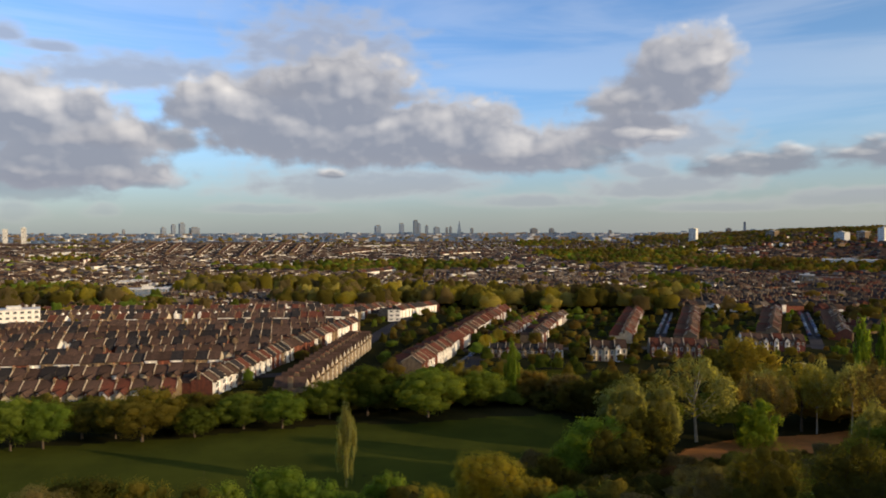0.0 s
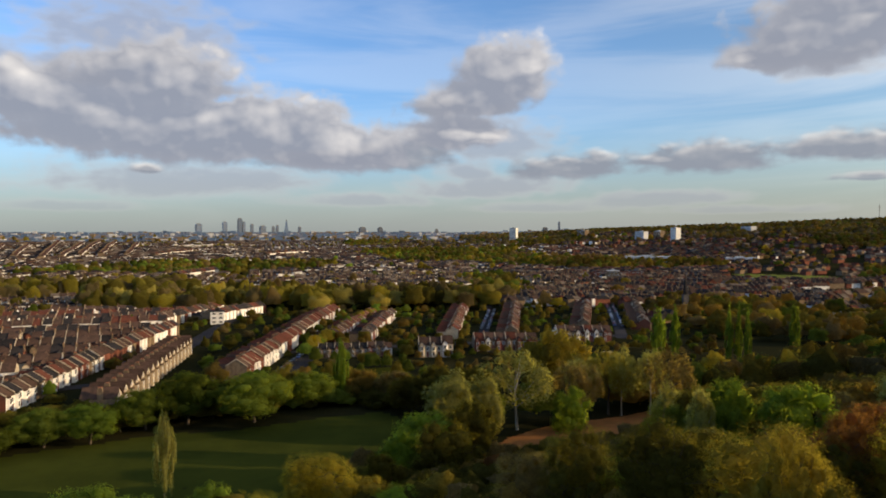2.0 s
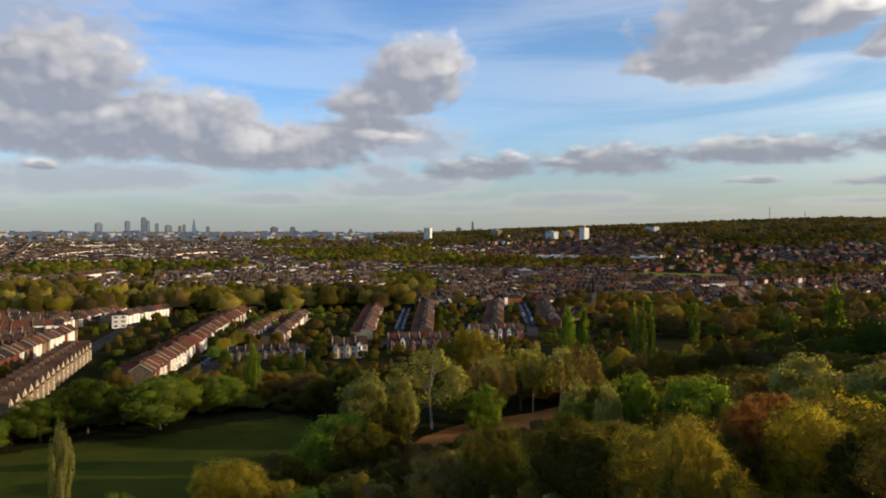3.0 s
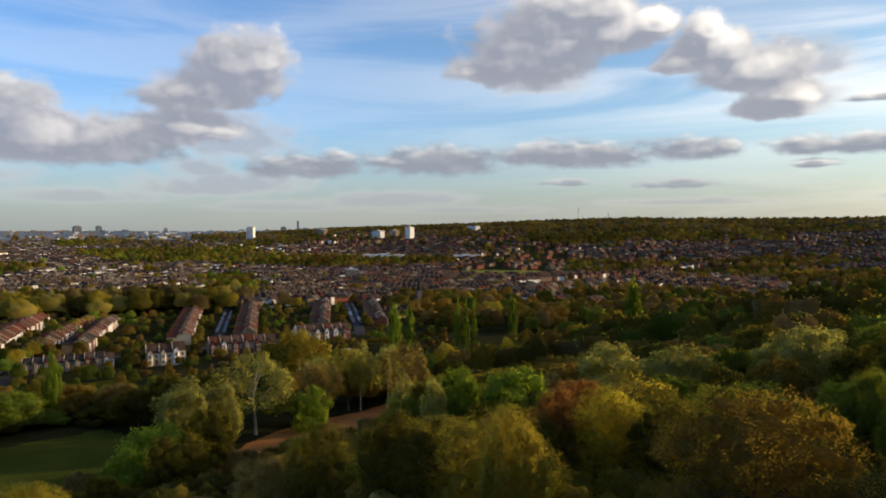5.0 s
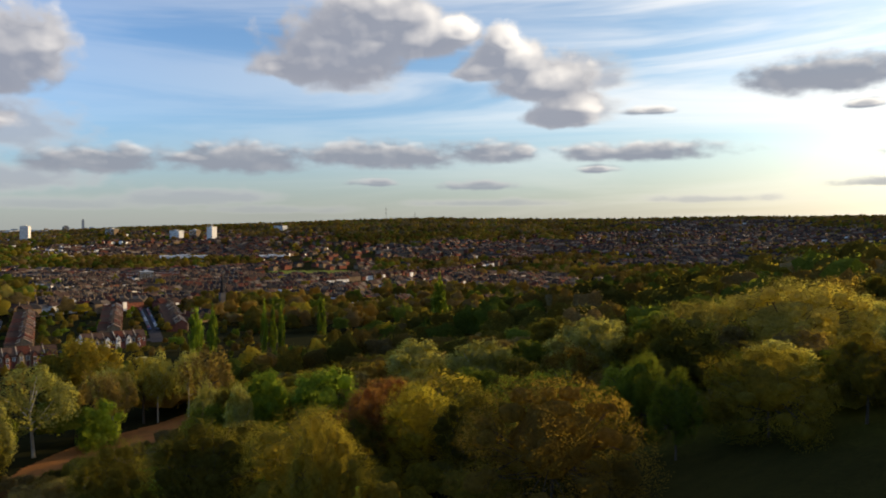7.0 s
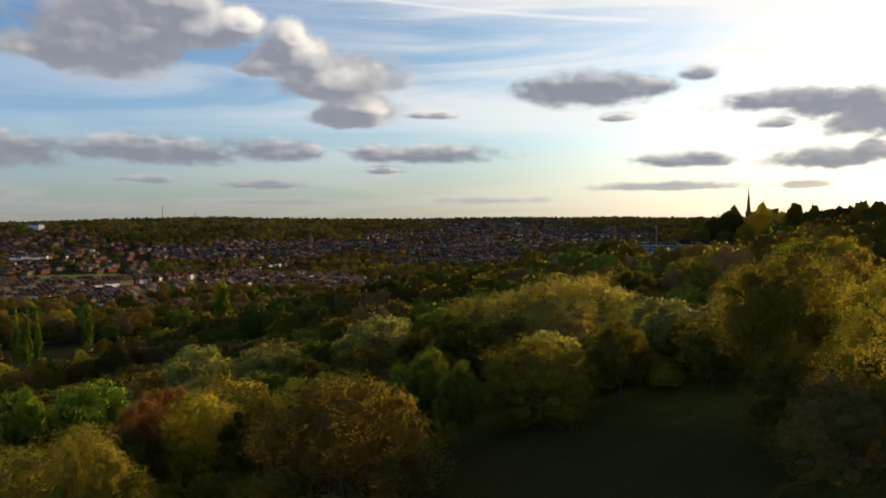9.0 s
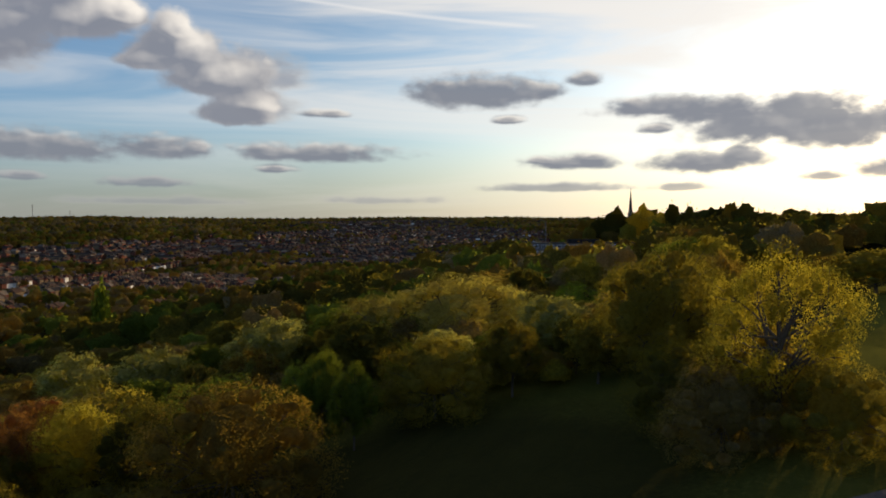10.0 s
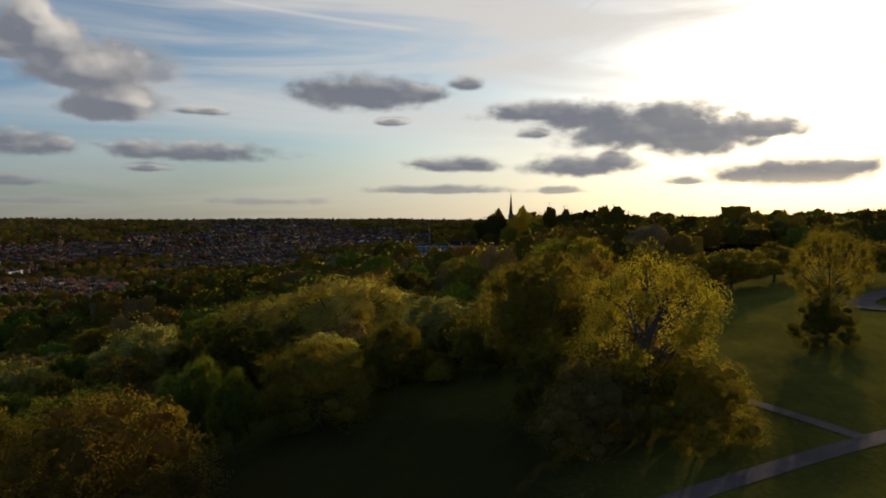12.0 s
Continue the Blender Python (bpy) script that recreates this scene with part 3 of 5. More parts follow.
def tree_meshes(style, seed, leaves, leaf, twigs):
    """A trunk with limbs and a leafy crown, 1 high and about 1 wide, the crown in lobes with gaps."""
    rs = np.random.RandomState(seed)
    low, wide, top = {"round": (0.10, 0.5, 0.0), "open": (0.24, 0.5, 0.1), "tall": (0.10, 0.5, 0.25), "column": (0.04, 0.5, 0.5), "bush": (0.02, 0.5, 0.0),
                      "feather": (0.08, 0.5, 0.05)}[style]
    lobes = {"round": 46, "open": 36, "tall": 38, "column": 36, "bush": 44, "feather": 70}[style]
    mid, half = (1 + low) / 2, (1 - low) / 2
    cs, ns, limbs, dense = [], [], [], []
    trunk_top = Vector((rs.normal() * 0.02, rs.normal() * 0.02, 0.55 if style != "column" else 0.95))
    fat = {"column": 0.012, "bush": 0.012}.get(style, 0.02)
    trunk = [(Vector((0, 0, -0.03)), fat * 1.5), (Vector((0, 0, 0.03)), fat * 1.1), (trunk_top * 0.5 + Vector((rs.normal() * 0.01, 0, 0)), fat * 0.85), (trunk_top, fat * 0.4)]
    limbs.append(trunk)
    per = max(4, leaves // lobes)
    swell = rs.uniform(0, 6.28, 2)
    for k in range(lobes):
        # lobes spread evenly over the crown's shell, fewer below
        zz = 1 - (k + 0.5) / lobes * 1.85
        zz = max(-0.95, min(0.97, zz + rs.normal() * 0.07))
        ang = k * 2.399 + rs.normal() * 0.3
        rad = math.sqrt(max(0.0, 1 - zz * zz))
        if style == "bush":  # a dome, widest low down
            rad = 1.08 * math.sqrt(max(0.0, 1 - max(zz, zz * 0.45 - 0.1) ** 2))
        rad *= (1 - top * max(0.0, zz)) * (1 + 0.10 * math.sin(2 * ang + swell[0]) + 0.07 * math.sin(3 * ang + swell[1]))
        shell = rs.uniform(0.58, 0.84)
        c = Vector((math.cos(ang) * rad * wide * shell, math.sin(ang) * rad * wide * shell, mid + zz * half * shell))
        if style == "bush":
            c.z = 0.36 + (0.62 * shell if zz > 0 else 0.3) * zz
        size = rs.uniform(0.09, 0.185) * {"round": 1.12, "bush": 1.28, "open": 0.92, "feather": 0.68, "column": 0.78}.get(style, 1.0)
        flat = {"column": 1.7, "feather": 1.6, "open": 0.85}.get(style, 0.78)
        start = trunk_top * rs.uniform(0.45, 1.0) * min(1.0, c.z / 0.55 if style == "column" else 1.0)
        bend = (start + c) / 2 + Vector((0, 0, -0.03 + 0.05 * rs.rand()))
        if twigs or k % 4 == 0:
            limbs.append([(start, fat * 0.42), (bend, fat * 0.28), (c, fat * 0.12)])
        for _ in range(twigs):
            tip = c + Vector(rs.normal(size=3)) * size * 0.6
            limbs.append([(c * 0.8 + start * 0.2, fat * 0.14), (tip, fat * 0.04)])
        d = rs.normal(size=(per, 3))
        d /= np.linalg.norm(d, axis=1)[:, None]
        out = np.array(c - Vector((0, 0, mid)))
        flip = (d @ (out / (np.linalg.norm(out) + 1e-6)) < -0.35) & (rs.rand(per) < 0.7)
        d[flip] *= -1
        ragged = 1 + 0.13 * np.sin(d[:, :1] * 6 + k) * np.cos(d[:, 1:2] * 5 + 2 * k) + 0.08 * np.sin(d[:, 2:] * 8 + k)
        reach = rs.uniform(0.66, 1.0, size=(per, 1)) if style != "open" else rs.uniform(0.3, 1.05, size=(per, 1)) ** 0.6
        cs.append(np.array(c) + d * reach * ragged * size * np.array((1.0, 1.0, flat)))
        ns.append(d * 1.2 + out * 1.6 + np.array((0, 0, 0.2)))
        dense.append((np.array(c), size * (0.2 if style == "open" else 0.36 if twigs else 0.5), flat))
    if style != "open":
        dense.append((np.array((0, 0, mid)), wide * (0.5 if style != "column" else 0.4), half / wide))
    cs, ns = np.concatenate(cs), np.concatenate(ns)
    cs[:, 2] = np.maximum(cs[:, 2], 0.01)
    sizes = leaf * rs.uniform(0.5, 1.3, size=len(cs))
    core = lumps_mesh(dense, 6 if twigs else 4, 9 if twigs else 6, rs)
    crown = leaf_mesh("crown", cs, ns, sizes, rs, core=core)
    wood = bpy.data.meshes.new("trunk")
    v, f = tubes(limbs, 5 if twigs else 4)
    wood.from_pydata(v, [], f)
    wood.shade_smooth()
    crown.materials.append(LEAF["olive"])
    wood.materials.append(BARK)
    return wood, crown


MESHES = {}
for style in ("round", "open", "tall", "column", "bush", "feather"):
    for size, leaves, leaf in (("near", 40000, 0.0060), ("mid", 9000, 0.0135), ("far", 700, 0.046)):
        many = {"near": 3, "mid": 3, "far": 2}[size]
        if style == "open":
            leaves = int(leaves * 0.75)
        for k in range(many):
            MESHES[style, size, k] = tree_meshes(style, 17 * k + len(style) * 5 + leaves % 97, leaves, leaf, {"near": 3, "mid": 0, "far": 0}[size])
tree_rng = random.Random(11)
COLOUR_WORDS = {"willow": "pale yellow-green willowy", "olive": "olive green", "green": "mid green", "bright": "fresh bright green", "pale": "pale silvery green", "bronze": "bronze brown",
                "orange": "orange brown", "rust": "rusty red-brown", "yellow": "yellow green", "twig": "brown, barely leafed", "ashen": "haze-paled grey-brown", "dark": "dark green", "blossom": "white blossoming"}
STYLE_WORDS = {"round": "broad round-crowned tree", "open": "open-branched tree", "tall": "tall domed tree", "column": "slender columnar poplar", "bush": "low bushy tree",
               "feather": "feathery upswept tree"}


def tree(x, y, high, wide, colour, style="round", size=None, group="park trees", where="in the park", pale=False, sink=0.0):
    r = math.hypot(x, y)
    size = size or ("near" if r < 118 or (wide > 20 and r < 200) else "mid" if r < 268 else "far")
    wood, crown = MESHES[style, size, tree_rng.randrange(3 if size != "far" else 2)]
    e = new("tree")
    e.matrix_basis = Matrix.LocRotScale((x, y, height(x, y) - sink), Euler((0, 0, tree_rng.uniform(0, 6.28))), (wide, wide, high))
    for name, me, mat in (("trunk", wood, PALE_BARK if pale else BARK), ("crown", crown, LEAF[colour])):
        ob = new(name, me)
        ob.parent = e
        ob.material_slots[0].link = "OBJECT"
        ob.material_slots[0].material = mat
    return tagged(e, COLOUR_WORDS[colour] + " " + STYLE_WORDS[style] + " " + where, "tree", group)


# trees along the far edge of the playing field
for x, y, high, wide, colour, style in [
    (-121, 199, 15.1, 17.1, "green", "round"), (-113, 201, 14.1, 16.6, "bright", "round"), (-107, 211, 11.2, 18.3, "dark", "round"),
    (-88, 208, 15.4, 24.1, "olive", "round"), (-76, 221, 11.5, 18.3, "dark", "tall"), (-74, 212, 9.2, 13.2, "green", "round"), (-62, 221, 11.1, 19.1, "green", "round"),
    (-50, 221, 11.4, 17.2, "bright", "round"), (-37, 232, 13.1, 19.2, "green", "round"), (-25, 235, 17.7, 20.6, "green", "tall"), (-18, 241, 13.6, 18.8, "dark", "round"),
    (-5, 232, 15.6, 27.6, "green", "round"), (5, 252, 14.5, 12.9, "olive", "tall"), (13, 246, 12.7, 17.9, "green", "round"), (31, 253, 11.3, 15.7, "bronze", "round"),
    (-128, 197, 14.6, 16.3, "green", "round"), (-136, 193, 16.4, 17.8, "olive", "round"), (-97, 211, 8.9, 13.1, "dark", "round"), (-85, 220, 6.4, 13.7, "dark", "round"),
    (-70, 226, 6.0, 11.6, "dark", "round"), (-44, 232, 7.2, 14.4, "dark", "round"), (37, 242, 6.6, 15.0, "dark", "bush"), (42, 244, 11.9, 15.2, "twig", "round")]:
    tree(x, y, high, wide, colour, style, group="field edge trees", where="below the terraces", pale=colour == "pale")
# poplars
for x, y, high, wide, colour, style in [
    (-23, 168, 20.7, 5.4, "pale", "column"), (24, 249, 22.6, 6.6, "bright", "column")]:
    tree(x, y, high, wide, colour, style, group="poplars", where="on the open grass", pale=colour == "pale")
# scrub at the foot of the slope
for x, y, high, wide, colour, style in [
    (-28, 125, 13.7, 13.4, "bright", "bush"), (-34, 113, 12.6, 8.4, "green", "bush"), (-21, 120, 10.5, 8.9, "bright", "bush"), (-11, 132, 9.8, 8.7, "bright", "bush"),
    (7, 116, 12.7, 12.9, "yellow", "round"), (15, 117, 8.5, 7.7, "olive", "bush"), (-1, 110, 9.3, 6.4, "yellow", "bush"), (-55, 111, 16.0, 17.5, "dark", "bush"),
    (-59, 102, 16.5, 11.0, "twig", "bush"), (-37, 106, 12.6, 9.6, "dark", "bush"), (-46, 109, 14.2, 9.9, "olive", "bush"), (-16, 119, 8.3, 6.9, "bright", "bush"),
    (19, 110, 6.6, 7.3, "bright", "bush"), (-67, 100, 17.5, 9.9, "dark", "bush"), (21, 136, 9.8, 7.9, "dark", "bush")]:
    tree(x, y, high, wide, colour, style, group="slope scrub", where="on the slope", pale=colour == "pale")
# wood edge by the clearing
for x, y, high, wide, colour, style in [
    (72, 203, 23.6, 26.5, "pale", "open"), (51, 198, 19.7, 18.6, "pale", "tall"), (35, 162, 14.9, 16.1, "bright", "round"), (28, 154, 12.0, 10.7, "bright", "bush"),
    (64, 221, 17.4, 17.5, "dark", "tall"), (100, 241, 25.8, 23.9, "olive", "round"), (107, 213, 21.0, 19.0, "olive", "open"), (110, 210, 22.0, 11.3, "pale", "open"),
    (99, 216, 18.9, 17.2, "pale", "open"), (60, 197, 16.1, 13.7, "green", "tall"), (55, 232, 15.3, 16.1, "dark", "round"), (45, 230, 12.6, 18.2, "dark", "round"),
    (120, 198, 21.6, 17.7, "twig", "open"), (85, 194, 14.2, 11.6, "bright", "bush"), (88, 145, 14.5, 8.7, "pale", "bush"),
    (36, 147, 13.5, 14.0, "dark", "bush"), (45, 158, 16.5, 13.0, "dark", "round")]:
    tree(x, y, high, wide, colour, style, group="wood edge trees", where="beside the bracken clearing", pale=colour == "pale")
# columnar poplars before the far terraces
for x, y, high, wide, colour, style in [
    (167, 285, 27.3, 6.9, "bright", "column"), (179, 291, 25.8, 5.5, "bright", "column"), (197, 277, 27.7, 3.7, "bright", "column"),
    (204, 280, 26.2, 3.8, "bright", "column"), (205, 275, 26.6, 3.5, "bright", "column"), (221, 265, 29.7, 5.8, "bright", "column")]:
    tree(x, y, high, wide, colour, style, group="far poplars", where="in front of the distant terraces", pale=colour == "pale")
# great crowns on the slope below the camera
for x, y, high, wide, colour, style in [
    (54, 69, 15.5, 17.2, "olive", "bush"), (47, 79, 15.0, 15.1, "dark", "round"), (77, 70, 14.8, 13.0, "yellow", "bush"), (71, 44, 17.1, 20.0, "orange", "bush"),
    (86, 86, 12.9, 11.0, "rust", "round"), (43, 95, 14.1, 11.7, "dark", "bush"), (67, 74, 10.6, 9.9, "dark", "round"), (62, 93, 11.1, 11.1, "dark", "round"),
    (38, 101, 10.8, 10.3, "twig", "bush"), (77, 60, 12.7, 11.8, "dark", "round"), (116, 107, 15.2, 15.5, "pale", "round"), (119, 91, 14.0, 15.6, "pale", "round"),
    (130, 86, 12.1, 12.2, "green", "round"), (87, 104, 14.7, 12.9, "bright", "round"), (81, 114, 16.3, 10.4, "bright", "round"), (73, 110, 15.3, 5.4, "pale", "tall"),
    (140, 77, 15.1, 15.8, "pale", "round"), (107, 73, 12.4, 9.2, "dark", "round"), (140, 59, 14.0, 13.1, "olive", "round"), (103, 51, 11.7, 8.6, "green", "round"),
    (96, 53, 11.2, 7.5, "green", "bush"), (105, 120, 12.9, 10.6, "dark", "round"), (96, 207, 18.2, 13.0, "twig", "open"), (118, 206, 20.8, 12.3, "pale", "open"),
    (90, 206, 19.2, 14.9, "twig", "open"), (102, 110, 11.3, 8.6, "twig", "round"), (126, 60, 13.5, 9.3, "dark", "round"), (110, 48, 11.2, 7.8, "dark", "round"),
    (58, 190, 19.0, 12.0, "pale", "tall"), (45, 174, 21.5, 12.3, "pale", "tall"), (266, 230, 31.4, 9.7, "bright", "column")]:
    tree(x, y, high, wide, colour, style, group="slope trees", where="on the slope", pale=colour == "pale")
# crowns along the hillside path
for x, y, high, wide, colour, style in [
    (103, 29.5, 14.5, 17.2, "olive", "bush"), (110, 19, 12.7, 11.0, "olive", "round"), (145, 37, 17.9, 34.6, "willow", "feather"),
    (150, 55, 16.0, 22.5, "willow", "feather"), (119, 48, 15.3, 15.9, "dark", "round"), (125, 68, 17.0, 12.8, "pale", "round"), (156, 68, 14.4, 16.8, "green", "round"),
    (101, 47, 14.9, 7.4, "green", "bush"), (92, 38, 12.4, 7.4, "green", "tall"), (112, -9, 17.9, 10.2, "olive", "tall"), (118, 3, 11.2, 13.0, "bronze", "round"),
    (209, 17, 13.2, 16.8, "olive", "round"), (168, 24, 10.7, 15.2, "bronze", "round"), (294, 60, 12.3, 14.7, "yellow", "round"), (120, 10, 10.2, 8.7, "dark", "round"),
    (50, 60, 16.2, 8.3, "olive", "round"), (72, 77, 13.9, 9.3, "rust", "round")]:
    tree(x, y, high, wide, colour, style, group="hillside trees", where="on the hillside", pale=colour == "pale")
# the great forked tree and trees on the lawn
for x, y, high, wide, colour, style in [
    (79, -14, 20.8, 17.2, "yellow", "open"), (75, -18.5, 10.5, 11.5, "olive", "bush"), (83, -13, 12.2, 13.4, "bronze", "bush"), (86, -6, 12.0, 13.3, "dark", "bush"),
    (102, -3, 20.9, 19.0, "olive", "round"), (77, -8, 10.6, 11.5, "twig", "bush"), (106, -43, 17.6, 11.8, "olive", "open"), (105, -42.5, 8.0, 9.5, "dark", "bush"),
    (173, -49, 9.9, 19.4, "olive", "round"), (185, -44, 8.2, 13.3, "bronze", "round"), (189, -64, 9.8, 16.5, "olive", "tall"), (178, -79, 10.1, 16.7, "bronze", "round"),
    (170, -85, 10.6, 18.5, "olive", "round"), (328, -35, 9.7, 10.7, "dark", "column")]:
    tree(x, y, high, wide, colour, style, group="lawn trees", where="on the hillside lawn", pale=colour == "pale", size="mid" if x > 250 else None)
# tall crowns on the skyline of the hill
CREST_TREES = [(413, -119, 26.0, 24.0, "dark"), (417, -51, 26.0, 29.8, "olive"), (429, -30, 29.0, 30.5, "dark"), (440, -7, 30.0, 20.8, "yellow"),
               (450, 17, 29.0, 21.3, "olive"), (424, -74, 22.0, 37.3, "dark"), (391, -86, 20.0, 25.2, "olive"), (395, -142, 18.0, 39.7, "dark"),
               (377, -162, 16.0, 38.8, "dark"), (358, -179, 15.0, 37.8, "dark")]


# trees at the upper edge of the lawn, whose long shadows lie across it
for x, y, high, wide in [(118, -8, 12, 11), (126, -18, 11, 10), (112, 6, 11, 11)]:
    tree(x, y, high, wide, "olive", "round", size="mid", group="lawn trees", where="at the edge of the lawn")

# ---- woods and scrub between the great trees ----
scatter_rng = random.Random(23)
taken = [(o.location.x, o.location.y) for o in scene.objects if o.name.startswith("tree")]
OUTER = [(20, 225), (25, 250), (33, 285), (38, 315), (45, 365), (52, 405), (60, 425), (69, 405), (78, 385), (86, 330), (96, 300)]


def clear_of(x, y, gap):
    if any((x - a) ** 2 + (y - b) ** 2 < gap * gap for a, b in taken):
        return False
    taken.append((x, y))
    return True


def in_clearing(x, y):
    return 58 < x < 132 and 158 < y < 214 and abs((y - 160) - (x - 62) * 0.62) < 34


def on_lawn(x, y):
    return 40 < x < 235 and -150 < y < 50 and (y < 8 or x < 112) and not (x > 112 and y > -20)


def pick(weights):
    total = scatter_rng.uniform(0, sum(w for _, w in weights))
    for name, w in weights:
        total -= w
        if total <= 0:
            return name
    return weights[-1][0]


WOOD = [("olive", 5), ("bronze", 4), ("green", 2), ("dark", 1), ("yellow", 2), ("twig", 2.5), ("pale", 1), ("bright", 1), ("willow", 1), ("rust", 0.3), ("ashen", 0.01)]
FAR_WOOD = [("olive", 5), ("bronze", 4), ("green", 2), ("dark", 2), ("yellow", 1.5), ("twig", 3)]
STYLES = [("round", 6), ("tall", 2), ("open", 1.5), ("feather", 0.8), ("bush", 1)]
far_wood = {c: [] for c, _ in WOOD + [("blossom", 1)]}
scrub = {c: [] for c, _ in WOOD + [("blossom", 1)]}
for _ in range(7000):
    az, r = scatter_rng.uniform(20, 96), math.sqrt(scatter_rng.uniform(118 ** 2, 262 ** 2))
    x, y = polar(az, r)
    if r > line(az, OUTER) or in_clearing(x, y) or on_lawn(x, y) or (az < 31 and r < 200):
        continue
    if clear_of(x, y, scatter_rng.uniform(8.0, 11.0)):
        high = scatter_rng.uniform(10, 16) if r > 170 else scatter_rng.uniform(8, 13)
        wide = scatter_rng.uniform(11, 17)
        if 118 < x < 205 and 110 < y < 205:  # low growth beyond the clearing
            high, wide = high * 0.5, wide * 0.8
        if r < 190:
            tree(x, y, high, wide, pick(WOOD), pick(STYLES), group="wood trees", where="among other trees in the wood")
        else:
            far_wood[pick(FAR_WOOD)].append((x, y, high, wide))
# low scrub under and between the slope trees
for _ in range(1400):
    az, r = scatter_rng.uniform(22, 84), scatter_rng.uniform(82, 190)
    x, y = polar(az, r)
    if in_clearing(x, y) or on_lawn(x, y):
        continue
    if clear_of(x, y, 4.5):
        scrub[pick(WOOD)].append((x, y, scatter_rng.uniform(3, 6), scatter_rng.uniform(5, 8)))
for _ in range(420):
    az, r = scatter_rng.uniform(7, 36), scatter_rng.uniform(100, 176)
    x, y = polar(az, r)
    if in_clearing(x, y):
        continue
    if clear_of(x, y, 4.2):
        scrub[pick([("twig", 3), ("bronze", 3), ("dark", 5), ("olive", 2), ("rust", 0.4)])].append((x, y, scatter_rng.uniform(2.5, 5.5), scatter_rng.uniform(5, 8)))
for k in range(150):
    x = -152 + k * 1.35
    y = 233 + (x + 80) * 0.14 + scatter_rng.uniform(-4, 9)
    scrub[pick([("dark", 5), ("olive", 2), ("green", 2), ("bronze", 1)])].append((x, y, scatter_rng.uniform(3.5, 8), scatter_rng.uniform(6, 10)))
# scrub along the field's near side and under its far trees
for _ in range(260):
    az = scatter_rng.uniform(-36, 14)
    r = scatter_rng.choice((scatter_rng.uniform(104, 132), scatter_rng.uniform(240, 262)))
    x, y = polar(az, r)
    if r > 200:
        y = max(y, 236 + (x + 80) * 0.14)
    if clear_of(x, y, 4.5):
        scrub[pick([("dark", 4), ("olive", 3), ("bronze", 3), ("green", 2), ("blossom", 0.4)])].append((x, y, scatter_rng.uniform(3, 6.5), scatter_rng.uniform(5, 9)))


def crowns_of(name, colour, spots, cards, label, category="wood"):
    """Many far crowns as one mass: each a lumpy dome of leaves with loose sprays round it; spots of (x, y, height, width)."""
    rs = np.random.RandomState(len(spots) + cards)
    n = len(spots)
    sp = np.array([(x, y, height(x, y), h, w) for x, y, h, w in spots])
    d = rs.normal(size=(n, cards, 3))
    d /= np.linalg.norm(d, axis=2)[:, :, None]
    d[:, :, 2] = np.abs(d[:, :, 2]) * 1.25 - 0.25
    phase = rs.uniform(0, 6.28, (n, 1, 2))

    def lumps(way):
        return (1 + 0.26 * np.sin(way[:, :, :1] * 5 + phase[:, :, :1]) * np.cos(way[:, :, 1:2] * 4 + phase[:, :, 1:]) + 0.14 * np.sin(way[:, :, 2:3] * 7 + phase[:, :, :1])
                + 0.10 * np.sin(way[:, :, :1] * 11 + phase[:, :, 1:]) * np.sin(way[:, :, 1:2] * 12 + phase[:, :, :1]))

    def placed(c):
        c[:, :, :2] *= sp[:, None, 4:5] / 2
        c[:, :, 2] = c[:, :, 2] * sp[:, None, 3] * 0.52 + sp[:, None, 3] * 0.48
        return c + sp[:, None, :3]
    c = placed(d * lumps(d) * rs.uniform(0.82, 1.03, (n, cards, 1)))
    sizes = (sp[:, 4:5] * 1.35 / math.sqrt(cards) * rs.uniform(0.5, 1.2, (n, cards))).reshape(-1)
    sizes = np.minimum(sizes * 0.48, 0.6)
    me = leaf_mesh(name, c.reshape(-1, 3), (d + np.array((0, 0, 0.3))).reshape(-1, 3), sizes, rs, broad=0.7)
    me.materials.append(LEAF[colour])
    # the leafy mass inside
    rings, around = (6, 12) if cards > 100 else (4, 8) if cards > 30 else (3, 6)
    way = [(0, 0, 1)]
    for i in range(1, rings + 1):
        up = math.cos(i / rings * 1.9)
        out = math.sin(i / rings * 1.9)
        way += [(math.cos(6.283 * (k + 0.5 * (i % 2)) / around) * out, math.sin(6.283 * (k + 0.5 * (i % 2)) / around) * out, up) for k in range(around)]
    way = np.repeat(np.array(way)[None], n, axis=0)
    way += rs.normal(size=way.shape) * 0.06
    v = placed(way * lumps(way) * 0.88).reshape(-1, 3)
    one = [(0, 1 + k, 1 + (k + 1) % around) for k in range(around)]
    for i in range(rings - 1):
        a, b = 1 + i * around, 1 + (i + 1) * around
        one += [(a + k, b + k, b + (k + 1) % around, a + (k + 1) % around) for k in range(around)]
    per = 1 + rings * around
    core = bpy.data.meshes.new(name)
    core.from_pydata(v.tolist(), [], [tuple(j * per + q for q in f) for j in range(n) for f in one])
    core.shade_smooth()
    core.materials.append(LEAF[colour])
    tagged(new(name, core), label, category, kind="stuff")
    return tagged(new(name, me), label, category, kind="stuff")


def masses(name, spots_by_colour, what):
    """Far crowns, colour by colour, with fewer and larger sprays the farther they stand."""
    for colour, spots in spots_by_colour.items():
        for lo, hi, cards in ((0, 260, 460), (260, 430, 240), (430, 680, 110), (680, 900, 20), (900, 5000, 4)):
            some = [s for s in spots if lo <= math.hypot(s[0], s[1]) < hi]
            if some:
                crowns_of(name, colour, some, cards, COLOUR_WORDS[colour] + " " + what)


